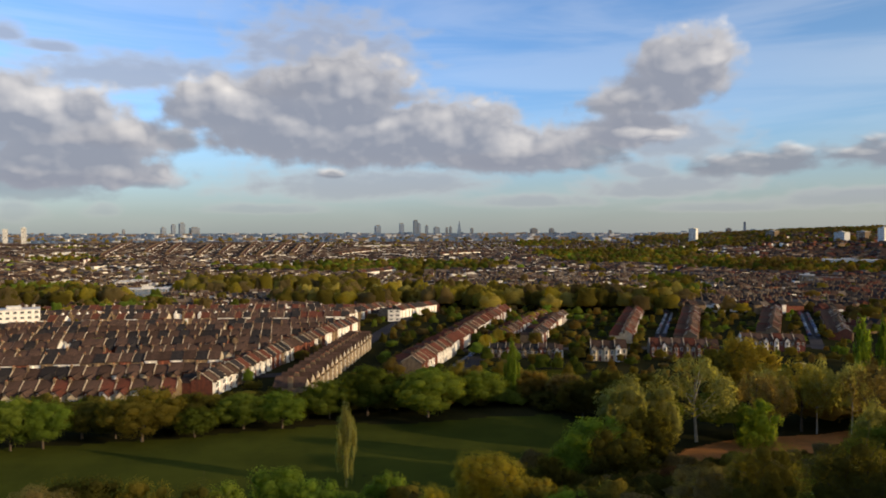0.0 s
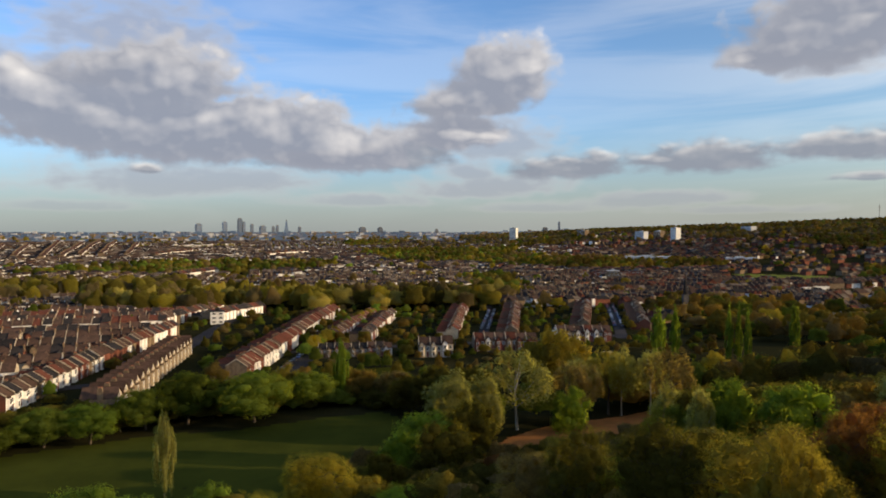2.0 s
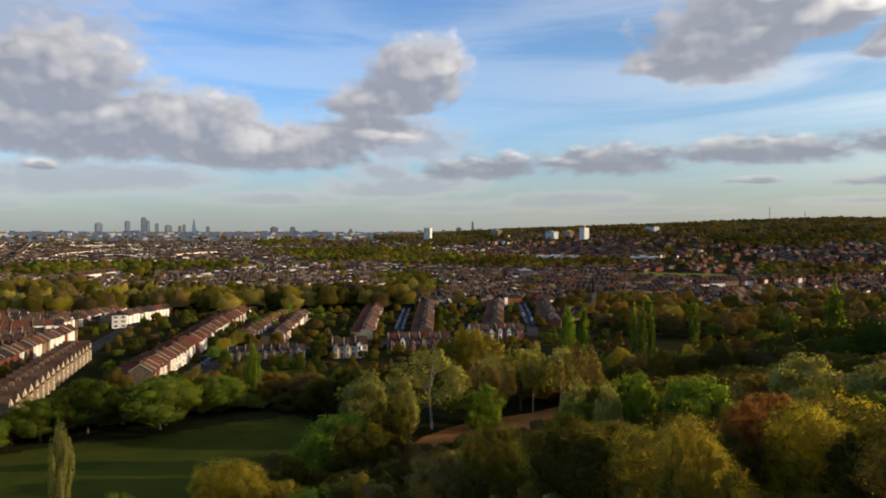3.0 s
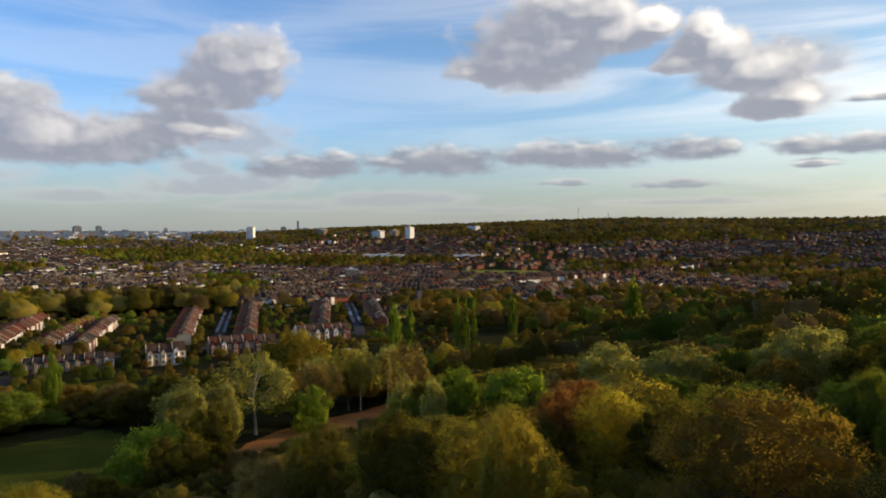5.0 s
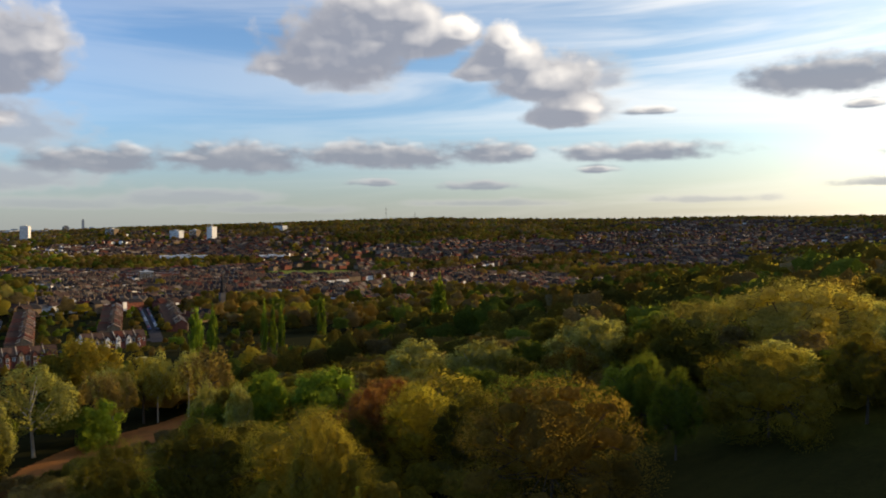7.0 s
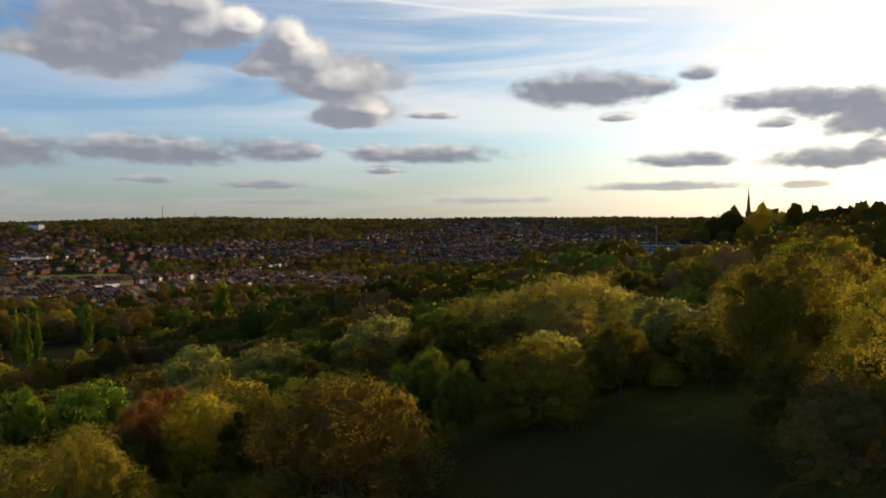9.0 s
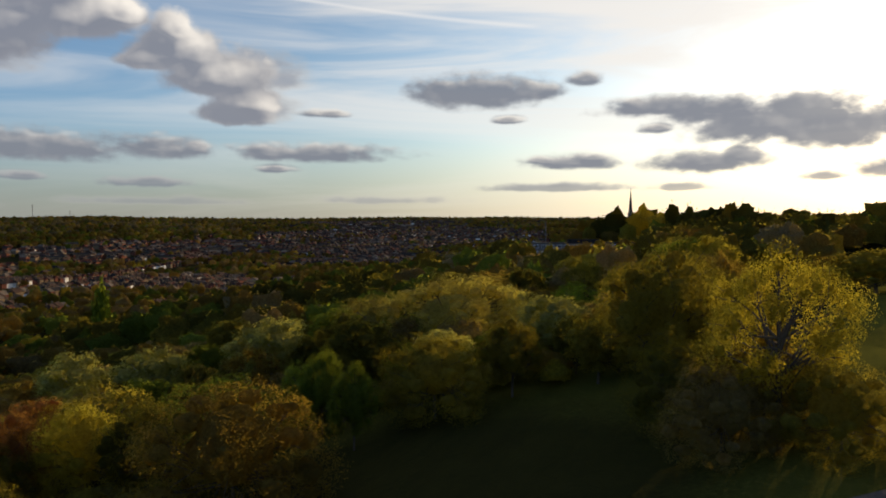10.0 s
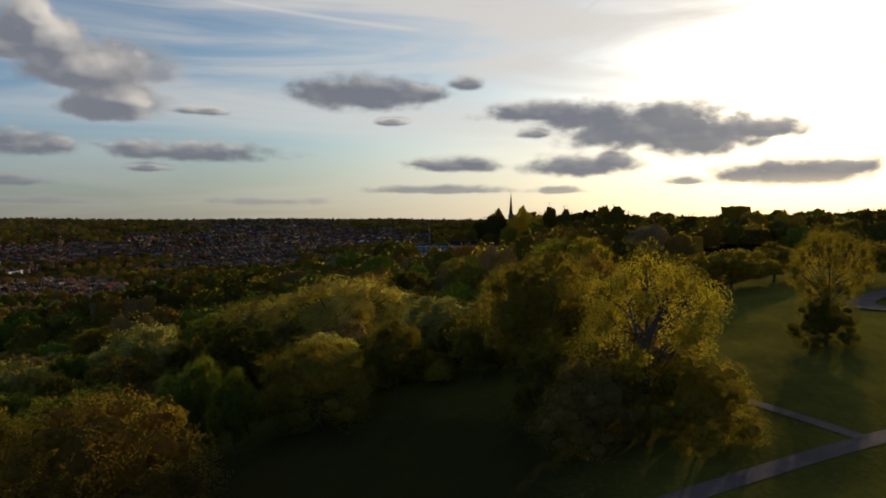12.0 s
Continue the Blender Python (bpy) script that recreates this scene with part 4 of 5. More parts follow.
# the wood's far part, and the wooded hill crest
masses("scrub", scrub, "scrub between the trees of the slope")
for _ in range(9000):
    az, r = scatter_rng.uniform(20, 100), math.sqrt(scatter_rng.uniform(255 ** 2, 430 ** 2))
    x, y = polar(az, r)
    if 81 < az < 91 and r > 240:
        continue
    if r < line(az, OUTER) and clear_of(x, y, 8.5):
        # past azimuth 52 darker leaf colours stand in for cloud shadow
        far_wood[pick([("dark", 5), ("olive", 4), ("green", 3), ("bronze", 2), ("ashen", 1)] if az > 52 else FAR_WOOD)].append((x, y, scatter_rng.uniform(10, 16), scatter_rng.uniform(11, 17)))
masses("far_wood", far_wood, "crowns in the far part of the wood")
crest = {c: [] for c, _ in WOOD}
for _ in range(5000):
    az, r = scatter_rng.uniform(84, 135), math.sqrt(scatter_rng.uniform(175 ** 2, 640 ** 2))
    x, y = polar(az, r)
    if on_lawn(x, y) or (az < 91 and r < 430) or (103 < az < 122 and r < 300) or (r < 300 and az < 96):
        continue
    if clear_of(x, y, 9.5):
        crest[pick([("olive", 5), ("dark", 5), ("bronze", 4), ("yellow", 1.5), ("green", 2)])].append((x, y, scatter_rng.uniform(8, 14) + (3.5 if r > 330 else 0), scatter_rng.uniform(10, 16)))
for x, y, high, wide, colour in CREST_TREES:
    for k in range(max(2, int(wide / 7))):
        side = (k + 0.5) / max(2, int(wide / 7)) - 0.5
        crest[pick([(colour, 3), ("olive", 1), ("dark", 1)])].append(
            (x + scatter_rng.uniform(-6, 6), y - side * wide, high * (1.0 - 1.1 * side * side) * scatter_rng.uniform(0.72, 0.98), scatter_rng.uniform(14, 21)))
for x, y, high, wide in [(500, 16, 25, 20), (498, -6, 25, 20), (505, 34, 23, 20), (510, 52, 20, 18), (492, 5, 21, 18), (488, 26, 20, 18), (480, -14, 21, 18)]:  # round the church
    crest["olive"].append((x, y, high, wide))
masses("hill_wood", crest, "crowns of the wood on the hill crest")

# ---- houses ----


def solid(name, shapes, mats):
    """One mesh from closed shapes; each is (points, faces, material index)."""
    verts, faces, idx = [], [], []
    for pts, fcs, k in shapes:
        base = len(verts)
        verts += pts
        faces += [tuple(base + i for i in f) for f in fcs]
        idx += [k] * len(fcs)
    me = bpy.data.meshes.new(name)
    me.from_pydata(verts, [], faces)
    for m in mats:
        me.materials.append(m)
    me.polygons.foreach_set("material_index", idx)
    me.update()
    return me


BOX = [(0, 3, 2, 1), (4, 5, 6, 7), (0, 1, 5, 4), (1, 2, 6, 5), (2, 3, 7, 6), (3, 0, 4, 7)]


def box(x0, y0, z0, x1, y1, z1, k=0):
    return [(x0, y0, z0), (x1, y0, z0), (x1, y1, z0), (x0, y1, z0), (x0, y0, z1), (x1, y0, z1), (x1, y1, z1), (x0, y1, z1)], BOX, k


def gable(x0, y0, z0, x1, y1, z1, along="x", k=0):
    """A triangular prism on the rectangle, its ridge along one axis."""
    if along == "x":
        m = (y0 + y1) / 2
        pts = [(x0, y0, z0), (x1, y0, z0), (x1, y1, z0), (x0, y1, z0), (x0, m, z1), (x1, m, z1)]
        return pts, [(0, 3, 2, 1), (0, 1, 5, 4), (2, 3, 4, 5), (0, 4, 3), (1, 2, 5)], k
    m = (x0 + x1) / 2
    pts = [(x0, y0, z0), (x1, y0, z0), (x1, y1, z0), (x0, y1, z0), (m, y0, z1), (m, y1, z1)]
    return pts, [(0, 3, 2, 1), (1, 2, 5, 4), (3, 0, 4, 5), (0, 1, 4), (2, 3, 5)], k


def slopes(x0, y0, z0, x1, y1, z1, along="x", thick=0.16, k=0):
    """Two roof slopes with thickness, meeting at a ridge."""
    out = []
    m = (y0 + y1) / 2 if along == "x" else (x0 + x1) / 2
    for s in (0, 1):
        if along == "x":
            e = y0 if s == 0 else y1
            a, b, c, d = (x0, e, z0), (x1, e, z0), (x1, m, z1), (x0, m, z1)
        else:
            e = x0 if s == 0 else x1
            a, b, c, d = (e, y0, z0), (e, y1, z0), (m, y1, z1), (m, y0, z1)
        if (s == 0) == (along == "x"):
            low = [a, b, c, d]
        else:
            low = [b, a, d, c]
        out.append(([*low, *[(p[0], p[1], p[2] + thick) for p in low]], BOX, k))
    return out


W, D, EAVES, TOP = 5.2, 8.8, 5.4, 8.3
KITS = {}


KIT_WINDOW = solid("window", [box(-0.62, -0.09, -0.85, 0.62, 0, -0.75), box(-0.62, -0.06, 0.72, 0.62, 0, 0.85), box(-0.62, -0.06, -0.75, -0.52, 0, 0.72), box(0.52, -0.06, -0.75, 0.62, 0, 0.72),
                              box(-0.52, -0.05, -0.05, 0.52, 0, 0.05)], [PAINT])
KIT_PANE = solid("pane", [box(-0.52, -0.03, -0.75, 0.52, -0.005, 0.72)], [GLASS])


def kit(front, rear, roof, trim, gabled):
    """The meshes of one kind of terraced house, front towards -y."""
    key = (front.name, rear.name, roof.name, trim.name, gabled)
    if key in KITS:
        return KITS[key]
    k = {}
    k["wall"] = solid("wall", [box(0, 0, -1.5, W, D, EAVES, 1), gable(0, 0, EAVES, W, D, TOP - 0.1, "x", 1), box(0.02, -0.06, -1.5, W - 0.02, 0.0, EAVES - 0.02, 0)], [front, rear])
    k["roof"] = solid("roof", slopes(0.0, -0.35, EAVES - 0.12, W, D + 0.3, TOP) + [box(0, D / 2 - 0.14, TOP + 0.08, W, D / 2 + 0.14, TOP + 0.28)], [roof])
    k["parapet"] = solid("parapet", [(([(x, -0.2, EAVES + 0.1), (x, -0.2, EAVES + 0.45), (x, D / 2, TOP + 0.42), (x, D / 2, TOP), (x + 0.3, -0.2, EAVES + 0.1), (x + 0.3, -0.2, EAVES + 0.45),
                                      (x + 0.3, D / 2, TOP + 0.42), (x + 0.3, D / 2, TOP)]), BOX, 0) for x in (-0.15,)]
                       + [([(-0.15, D + 0.15, EAVES + 0.1), (-0.15, D + 0.15, EAVES + 0.45), (-0.15, D / 2, TOP + 0.42), (-0.15, D / 2, TOP), (0.15, D + 0.15, EAVES + 0.1),
                            (0.15, D + 0.15, EAVES + 0.45), (0.15, D / 2, TOP + 0.42), (0.15, D / 2, TOP)], BOX, 0)], [RENDER_CREAM])
    k["chimney"] = solid("chimney", [box(-0.3, D * 0.56, EAVES + 0.8, 0.35, D * 0.56 + 1.2, TOP + 0.75), box(-0.36, D * 0.56 - 0.06, TOP + 0.6, 0.41, D * 0.56 + 1.26, TOP + 0.7)]
                         + [box(-0.11, D * 0.56 + 0.1 + 0.38 * i, TOP + 0.75, 0.11, D * 0.56 + 0.32 + 0.38 * i, TOP + 1.05, 1) for i in range(3)], [BRICK_STOCK, POT])
    k["rear_wing"] = solid("rear_wing", [box(0.1, D - 0.02, -1.5, 2.9, D + 6.4, 4.6, 0), *slopes(0.0, D - 1.6, 4.5, 3.1, D + 6.6, 6.2, "y", k=1), gable(0.1, D + 0.02, 4.6, 2.9, D + 6.38, 6.1, "y", 0)],
                           [rear, roof])
    bay = [([(0.35, -0.06, -1.4), (0.8, -0.85, -1.4), (2.2, -0.85, -1.4), (2.65, -0.06, -1.4), (0.35, -0.06, 5.0), (0.8, -0.85, 5.0), (2.2, -0.85, 5.0), (2.65, -0.06, 5.0)], BOX, 0)]
    if gabled:
        bay += [gable(0.2, -0.95, 5.0, 2.8, 2.5, 7.0, "y", 0), *slopes(0.05, -1.1, 4.9, 2.95, 2.8, 7.0, "y", k=1)]
    else:
        bay += [([(0.25, 0.0, 5.0), (0.7, -0.95, 5.0), (2.3, -0.95, 5.0), (2.75, 0.0, 5.0), (0.9, 0.0, 5.6), (1.1, -0.3, 5.6), (1.9, -0.3, 5.6), (2.1, 0.0, 5.6)], BOX, 1)]
    k["bay"] = solid("bay", bay, [trim, roof])
    k["door"] = solid("door", [box(3.55, -0.12, 0.1, 4.5, -0.05, 2.2), box(3.4, -0.3, 2.2, 4.65, -0.05, 2.4)], [DOOR_PAINT])
    k["window"] = KIT_WINDOW
    k["pane"] = KIT_PANE
    k["simple_wall"] = solid("wall", [box(0, 0, -1.5, W, D, EAVES, 1), gable(0, 0, EAVES, W, D, TOP - 0.1, "x", 1), box(0.02, -0.06, -1.5, W - 0.02, 0.0, EAVES - 0.02, 0),
                                      box(0.1, D - 0.02, -1.5, 2.9, D + 6.4, 4.6, 1), gable(0.1, D, 4.6, 2.9, D + 6.4, 6.1, "y", 1), *bay[:1]], [front, rear])
    k["simple_roof"] = solid("roof", slopes(0.0, -0.35, EAVES - 0.12, W, D + 0.3, TOP) + slopes(0.0, D - 1.6, 4.5, 3.1, D + 6.6, 6.2, "y"), [roof])
    KITS[key] = k
    return k


def child(name, me, parent, at=None, turn=0.0, label=""):
    ob = new(name, me)
    ob.parent = parent
    if at:
        ob.location = at
        ob.rotation_euler[2] = turn
    if label:
        ob["label"] = label
    return ob


WINDOWS_AT = [((1.5, -0.86, 1.5), 0), ((1.5, -0.86, 3.9), 0), ((4.0, -0.07, 3.9), 0), ((4.0, D + 0.01, 3.9), math.pi), ((1.5, D + 6.41, 2.9), math.pi), ((2.91, D + 2.6, 2.6), math.pi / 2)]
WALL_WORDS = {"cream_render": "cream rendered", "red_brick": "red brick", "stock_brick": "yellow-brown brick", "white_render": "white rendered"}
ROOF_WORDS = {"clay_tiles": "red clay-tiled roof", "brown_tiles": "brown tiled roof", "slate": "grey slate roof"}


def house(m, front, rear, roof, trim, gabled, full, group):
    k = kit(front, rear, roof, trim, gabled)
    e = new("terraced_house")
    e.matrix_basis = m
    if full:
        for name in ("wall", "roof", "parapet", "rear_wing", "bay", "door") + (("chimney",) if house_rng.random() < 0.6 else ()):
            child(name, k[name], e)
        for at, turn in WINDOWS_AT:
            w = child("window", k["window"], e, at, turn)
            child("pane", k["pane"], w)
    else:
        for name, key in (("wall", "simple_wall"), ("roof", "simple_roof")) + ((("parapet", "parapet"),) if house_rng.random() < 0.6 else ()) + ((("chimney", "chimney"),) if house_rng.random() < 0.6 else ()):
            child(name, k[key], e)
    return tagged(e, WALL_WORDS[front.name] + " terraced house with " + ROOF_WORDS[roof.name] + " and chimney", "house", group)


house_rng = random.Random(31)
ROWS_OF = []  # closed shapes of the farther terraces, joined below
SKIN = [RENDER_WHITE, BRICK_RED, BRICK_STOCK, TILE_BROWN, TILE_RED, SLATE, POT, RENDER_CREAM]


def plain_house(x, y, z, turn, front, rear, roof, trim, gabled, size=1.0):
    c, s = math.cos(radians(turn)) * size, math.sin(radians(turn)) * size
    f, b, t, m = SKIN.index(front), SKIN.index(rear), SKIN.index(roof), SKIN.index(trim)
    cy = D * 0.56
    for pts, fcs, k in [box(0, 0, -1.5, W, D, EAVES, b), box(0.02, -0.06, -1.5, W - 0.02, 0, EAVES - 0.02, f), gable(0, 0, EAVES, W, D, TOP - 0.1, "x", b),
                        *slopes(0, -0.35, EAVES - 0.12, W, D + 0.3, TOP, k=t), box(0.1, D, -1.5, 2.9, D + 6.4, 4.6, b), gable(0.1, D + 0.02, 4.6, 2.9, D + 6.4, 6.1, "y", b),
                        *slopes(0, D - 1.6, 4.5, 3.1, D + 6.6, 6.2, "y", k=t), box(0.5, -0.85, -1.4, 2.5, -0.06, 5.0, m), *([box(-0.3, cy, EAVES + 0.8, 0.35, cy + 1.2, TOP + 0.75, 2), box(-0.11, cy + 0.1, TOP + 0.75, 0.12, cy + 1.1, TOP + 1.0, 6)] if house_rng.random() < 0.5 else []),
                        *([gable(0.3, -0.95, 5.0, 2.7, 2.5, 7.0, "y", m)] if gabled else []),
                        *[([(-0.15, e, EAVES + 0.1), (-0.15, e, EAVES + 0.5), (-0.15, D / 2, TOP + 0.45), (-0.15, D / 2, TOP), (0.15, e, EAVES + 0.1), (0.15, e, EAVES + 0.5),
                            (0.15, D / 2, TOP + 0.45), (0.15, D / 2, TOP)], BOX, house_rng.choice((2, 2, 7))) for e in ((-0.2, D + 0.15) if house_rng.random() < 0.75 else ())]]:
        ROWS_OF.append(([(x + px * c - py * s, y + px * s + py * c, z + pz * size) for px, py, pz in pts], fcs, k))


def terrace(x0, y0, x1, y1, look_of, group, full_to=330.0, gabled=False, skip=0.0, single=True, size=1.0):
    """A row of houses from one end to the other, fronts to the right hand."""
    length = math.hypot(x1 - x0, y1 - y0)
    dx, dy = (x1 - x0) / length, (y1 - y0) / length
    turn = math.degrees(math.atan2(dy, dx))
    fronts, roofs = look_of
    for i in range(int(length / W / size)):
        x, y = x0 + dx * i * W * size, y0 + dy * i * W * size
        taken.append((x + dx * W / 2 - dy * D / 2, y + dy * W / 2 + dx * D / 2))
        if house_rng.random() < skip:
            continue
        front, roof = house_rng.choice(fronts), house_rng.choice(roofs)
        trim = RENDER_WHITE if house_rng.random() < (0.12 if look_of is DUSKY or look_of is GABLES else 0.4) else front
        rear = house_rng.choice((BRICK_STOCK, BRICK_STOCK, RENDER_CREAM, BRICK_RED, RENDER_WHITE) if look_of is not RED else (BRICK_RED, BRICK_RED, BRICK_STOCK))
        z = height(x + dx * W / 2, y + dy * W / 2) + 0.3 + house_rng.uniform(-0.4, 0.4)
        if single and math.hypot(x, y) < 460:
            house(pose(x, y, z, 0, 0, turn) @ Matrix.Scale(size, 4), front, rear, roof, trim, gabled, math.hypot(x, y) < full_to, group)
        else:
            plain_house(x, y, z, turn, front, rear, roof, trim, gabled, size)


OLD = ([BRICK_STOCK, BRICK_STOCK, BRICK_RED, RENDER_WHITE, RENDER_WHITE], [TILE_BROWN, TILE_BROWN, TILE_BROWN, SLATE])
WHITE = ([RENDER_WHITE, RENDER_WHITE, BRICK_RED, BRICK_STOCK], [TILE_BROWN, SLATE, TILE_RED])
RED = ([BRICK_RED, RENDER_WHITE, RENDER_WHITE], [TILE_RED, TILE_RED, TILE_BROWN])
GABLES = ([RENDER_WHITE, BRICK_RED, BRICK_STOCK], [SLATE, TILE_BROWN])
DUSKY = ([BRICK_RED, BRICK_STOCK, BRICK_RED, BRICK_RED, BRICK_STOCK], [TILE_RED, TILE_BROWN, TILE_BROWN])
terrace(-96, 262, -205, 246, ([BRICK_RED, BRICK_STOCK, BRICK_RED, RENDER_WHITE], [TILE_BROWN, TILE_RED, TILE_BROWN]), "park-side terrace", full_to=330)
terrace(-88, 290, -225, 270, OLD, "second terrace", full_to=0)
terrace(-225, 291, -92, 308, OLD, "third terrace", full_to=0)
for k in range(9):
    # rows turned away, their rear wings to the gardens; the farther ones face the park
    if k > 4:
        terrace(-240 - k * 16, 310 + k * 26, -96 + k * 7, 334 + k * 26, WHITE if k % 2 else OLD, "park-view rows", full_to=0, single=False, skip=0.1, gabled=k % 2 == 0)
        continue
    terrace(-86 + k * 5, 336 + k * 25, -245 - k * 17, 313 + k * 25, OLD, "park-view rows", full_to=0, single=k < 4, skip=0.03)
gable_kit = {
    "wall": solid("wall", [box(0, 0, -1.5, 7.2, 11, 5.6, 0), gable(0.01, 0.01, 5.6, 7.19, 10.99, 8.7, "y", 0), box(1.2, -0.7, -1.5, 3.6, 0, 5.0, 1)], [BRICK_STOCK, RENDER_CREAM]),
    "roof": solid("roof", slopes(-0.05, -0.4, 5.5, 7.25, 11.3, 8.75, "y") + [box(3.5, -0.4, 8.8, 3.7, 11.3, 9.0), box(1.0, -0.9, 5.0, 3.8, 0.1, 5.25)], [TILE_BROWN]),
    "gable_front": solid("gable_front", [gable(0.35, -0.12, 5.6, 6.85, -0.02, 8.4, "y", 0)], [RENDER_CREAM]),
    "chimney": solid("chimney", [box(-0.35, 4.0, 5.0, 0.4, 5.6, 9.3), box(-0.42, 3.92, 9.1, 0.47, 5.68, 9.25), box(-0.12, 4.2, 9.3, 0.14, 4.5, 9.7, 1), box(-0.12, 4.9, 9.3, 0.14, 5.2, 9.7, 1)], [BRICK_STOCK, POT]),
    "door": solid("door", [box(4.9, -0.08, 0.1, 5.9, 0.02, 2.2), box(4.75, -0.25, 2.2, 6.05, 0.02, 2.4)], [DOOR_PAINT])}
for k in range(17):
    x, y = -49 + 11 * k * 7.25 / 120, 251 + k * 7.25
    e = new("gabled_house")
    e.matrix_basis = pose(x, y, height(x, y) + 0.3, 0, 0, 84.8)
    for name in gable_kit:
        child(name, gable_kit[name], e)
    for at in ((2.4, -0.71, 1.5), (2.4, -0.71, 3.8), (5.4, -0.01, 3.9), (3.6, -0.13, 6.6)):
        w = child("window", KIT_WINDOW, e, at, 0)
        child("pane", KIT_PANE, w)
    tagged(e, "yellow-brown brick house with a cream gable and brown tiled roof", "house", "gabled terrace")
    taken.append((x, y))
terrace(-85, 263, -51, 444, WHITE, "white-fronted terrace", full_to=345)
terrace(-9, 297, 50, 523, RED, "long red-roofed terrace", full_to=350)
terrace(-65, 472, -33, 567, WHITE, "upper terraces", full_to=0)
terrace(-36, 488, -2, 560, WHITE, "upper terraces", full_to=0)
terrace(36, 388, 74, 505, RED, "paired terraces", full_to=0, size=0.78)
terrace(53, 383, 88, 505, WHITE, "paired terraces", full_to=0, size=0.78)
terrace(100, 378, 151, 540, ([BRICK_RED, BRICK_STOCK, RENDER_WHITE], [TILE_RED, TILE_RED, TILE_BROWN]), "red-roofed terrace", full_to=0, size=0.78)
terrace(132, 372, 190, 530, DUSKY, "garden terraces", full_to=0, size=0.76)
terrace(184, 392, 240, 508, DUSKY, "far garden terraces", full_to=0, size=0.76)
terrace(222, 388, 288, 528, DUSKY, "blue-grey terraces", full_to=0, size=0.76)
terrace(22, 341, 60, 335, GABLES, "low houses before the terraces", full_to=350, gabled=True, size=0.74, skip=0.2)
terrace(68, 329.5, 85, 326.5, ([RENDER_CREAM], [SLATE, TILE_BROWN]), "cream terrace facing the park", full_to=365, gabled=True, size=1.04)
terrace(98, 339, 130, 333, DUSKY, "gabled corner houses", full_to=365, gabled=True, size=1.0)
terrace(150, 359, 182, 353, DUSKY, "gabled far corner houses", full_to=400, gabled=True, size=0.95)

far_rows = solid("farther_terraces", ROWS_OF, SKIN)
tagged(new("farther_terraces", far_rows), "rows of brick terraced houses with chimneys and rear wings", "houses", kind="stuff")

for name, pts, wide in (("street", [(-66, 236), (-62, 262), (-44, 380), (-30, 470), (-20, 560)], 9), ("street", [(3, 290), (26, 380), (62, 515), (80, 580)], 10),
                        ("street", [(108, 362), (122, 402), (164, 520), (172, 560)], 6), ("street", [(190, 362), (204, 392), (252, 500), (268, 545)], 6.5),
                        ("street", [(-205, 240), (-92, 255), (-62, 262)], 9), ("street", [(-20, 362), (40, 363), (108, 362), (194, 372)], 7),
                        ("street", [(-240, 276), (-88, 297), (-58, 303)], 8), ("street", [(-270, 338), (-80, 354), (-50, 358)], 8)):
    strip(name, pts, wide, ASPHALT, 0.25, "grey asphalt street between terraced houses", "road")
    for (x0, y0), (x1, y1) in zip(pts, pts[1:]):
        taken += [(x0 + (x1 - x0) * k / 12, y0 + (y1 - y0) * k / 12) for k in range(12)]

# ---- single buildings ----


def block(name, az, r, wide, deep, high, storeys, bays, wall, roof_mat, label, category="building", turn=None, hip=False, sink=1.5):
    """A flat-roofed or pitched block with its windows set out storey by storey."""
    x, y = polar(az, r)
    e = new(name)
    e.matrix_basis = pose(x, y, height(x, y), 0, 0, -az if turn is None else turn)
    taken.append((x, y))
    body_shapes = [box(-wide / 2, 0, -sink, wide / 2, deep, high, 0)]
    child("wall", solid("wall", body_shapes, [wall]), e)
    top = slopes(-wide / 2 - 0.4, -0.5, high - 0.05, wide / 2 + 0.4, deep + 0.5, high + deep * 0.35) if hip else \
        [box(-wide / 2 - 0.25, -0.25, high, wide / 2 + 0.25, deep + 0.25, high + 0.5), box(-wide / 6, deep * 0.3, high + 0.5, wide / 8, deep * 0.7, high + 2.2)]
    if hip:
        top.append(gable(-wide / 2 + 0.02, 0.02, high, wide / 2 - 0.02, deep - 0.02, high + deep * 0.35 - 0.1))
    child("roof", solid("roof", top, [roof_mat]), e)
    sh, bw = high / storeys, wide / bays
    fr = solid("window", [box(-bw * 0.29, -0.08, -sh * 0.25, bw * 0.29, 0, sh * 0.25)], [PAINT])
    pn = solid("pane", [box(-bw * 0.24, -0.11, -sh * 0.2, -0.05, -0.081, sh * 0.2), box(0.05, -0.11, -sh * 0.2, bw * 0.24, -0.081, sh * 0.2)], [GLASS])
    for s in range(storeys):
        for b in range(bays):
            w = child("window", fr, e, (-wide / 2 + bw * (b + 0.5), -0.0, sh * (s + 0.55)))
            child("pane", pn, w)
    return tagged(e, label, category)


block("flat_block", -30.9, 512, 27, 14, 13, 4, 7, RENDER_WHITE, CONCRETE, "white flat-roofed block of flats among terraces")
block("white_house", -3.9, 483, 8.5, 8, 8, 3, 2, RENDER_WHITE, SLATE, "white rendered house with dark windows at a terrace end", "house")
block("school_building", -25.8, 640, 52, 14, 7, 2, 12, CONCRETE, CONCRETE, "long pale school building with a flat roof", turn=18)
block("school_building", -22.4, 690, 34, 16, 10, 3, 9, TOWER_GLASS, CONCRETE, "blue-grey glazed school building", turn=18)
block("school_building", -23.2, 845, 42, 18, 7, 2, 8, RENDER_WHITE, CONCRETE, "low white flat-roofed school building", turn=12)
block("warehouse", 29.7, 1240, 78, 40, 9, 1, 12, RENDER_WHITE, CONCRETE, "long low white warehouse with a grey roof", turn=-26)
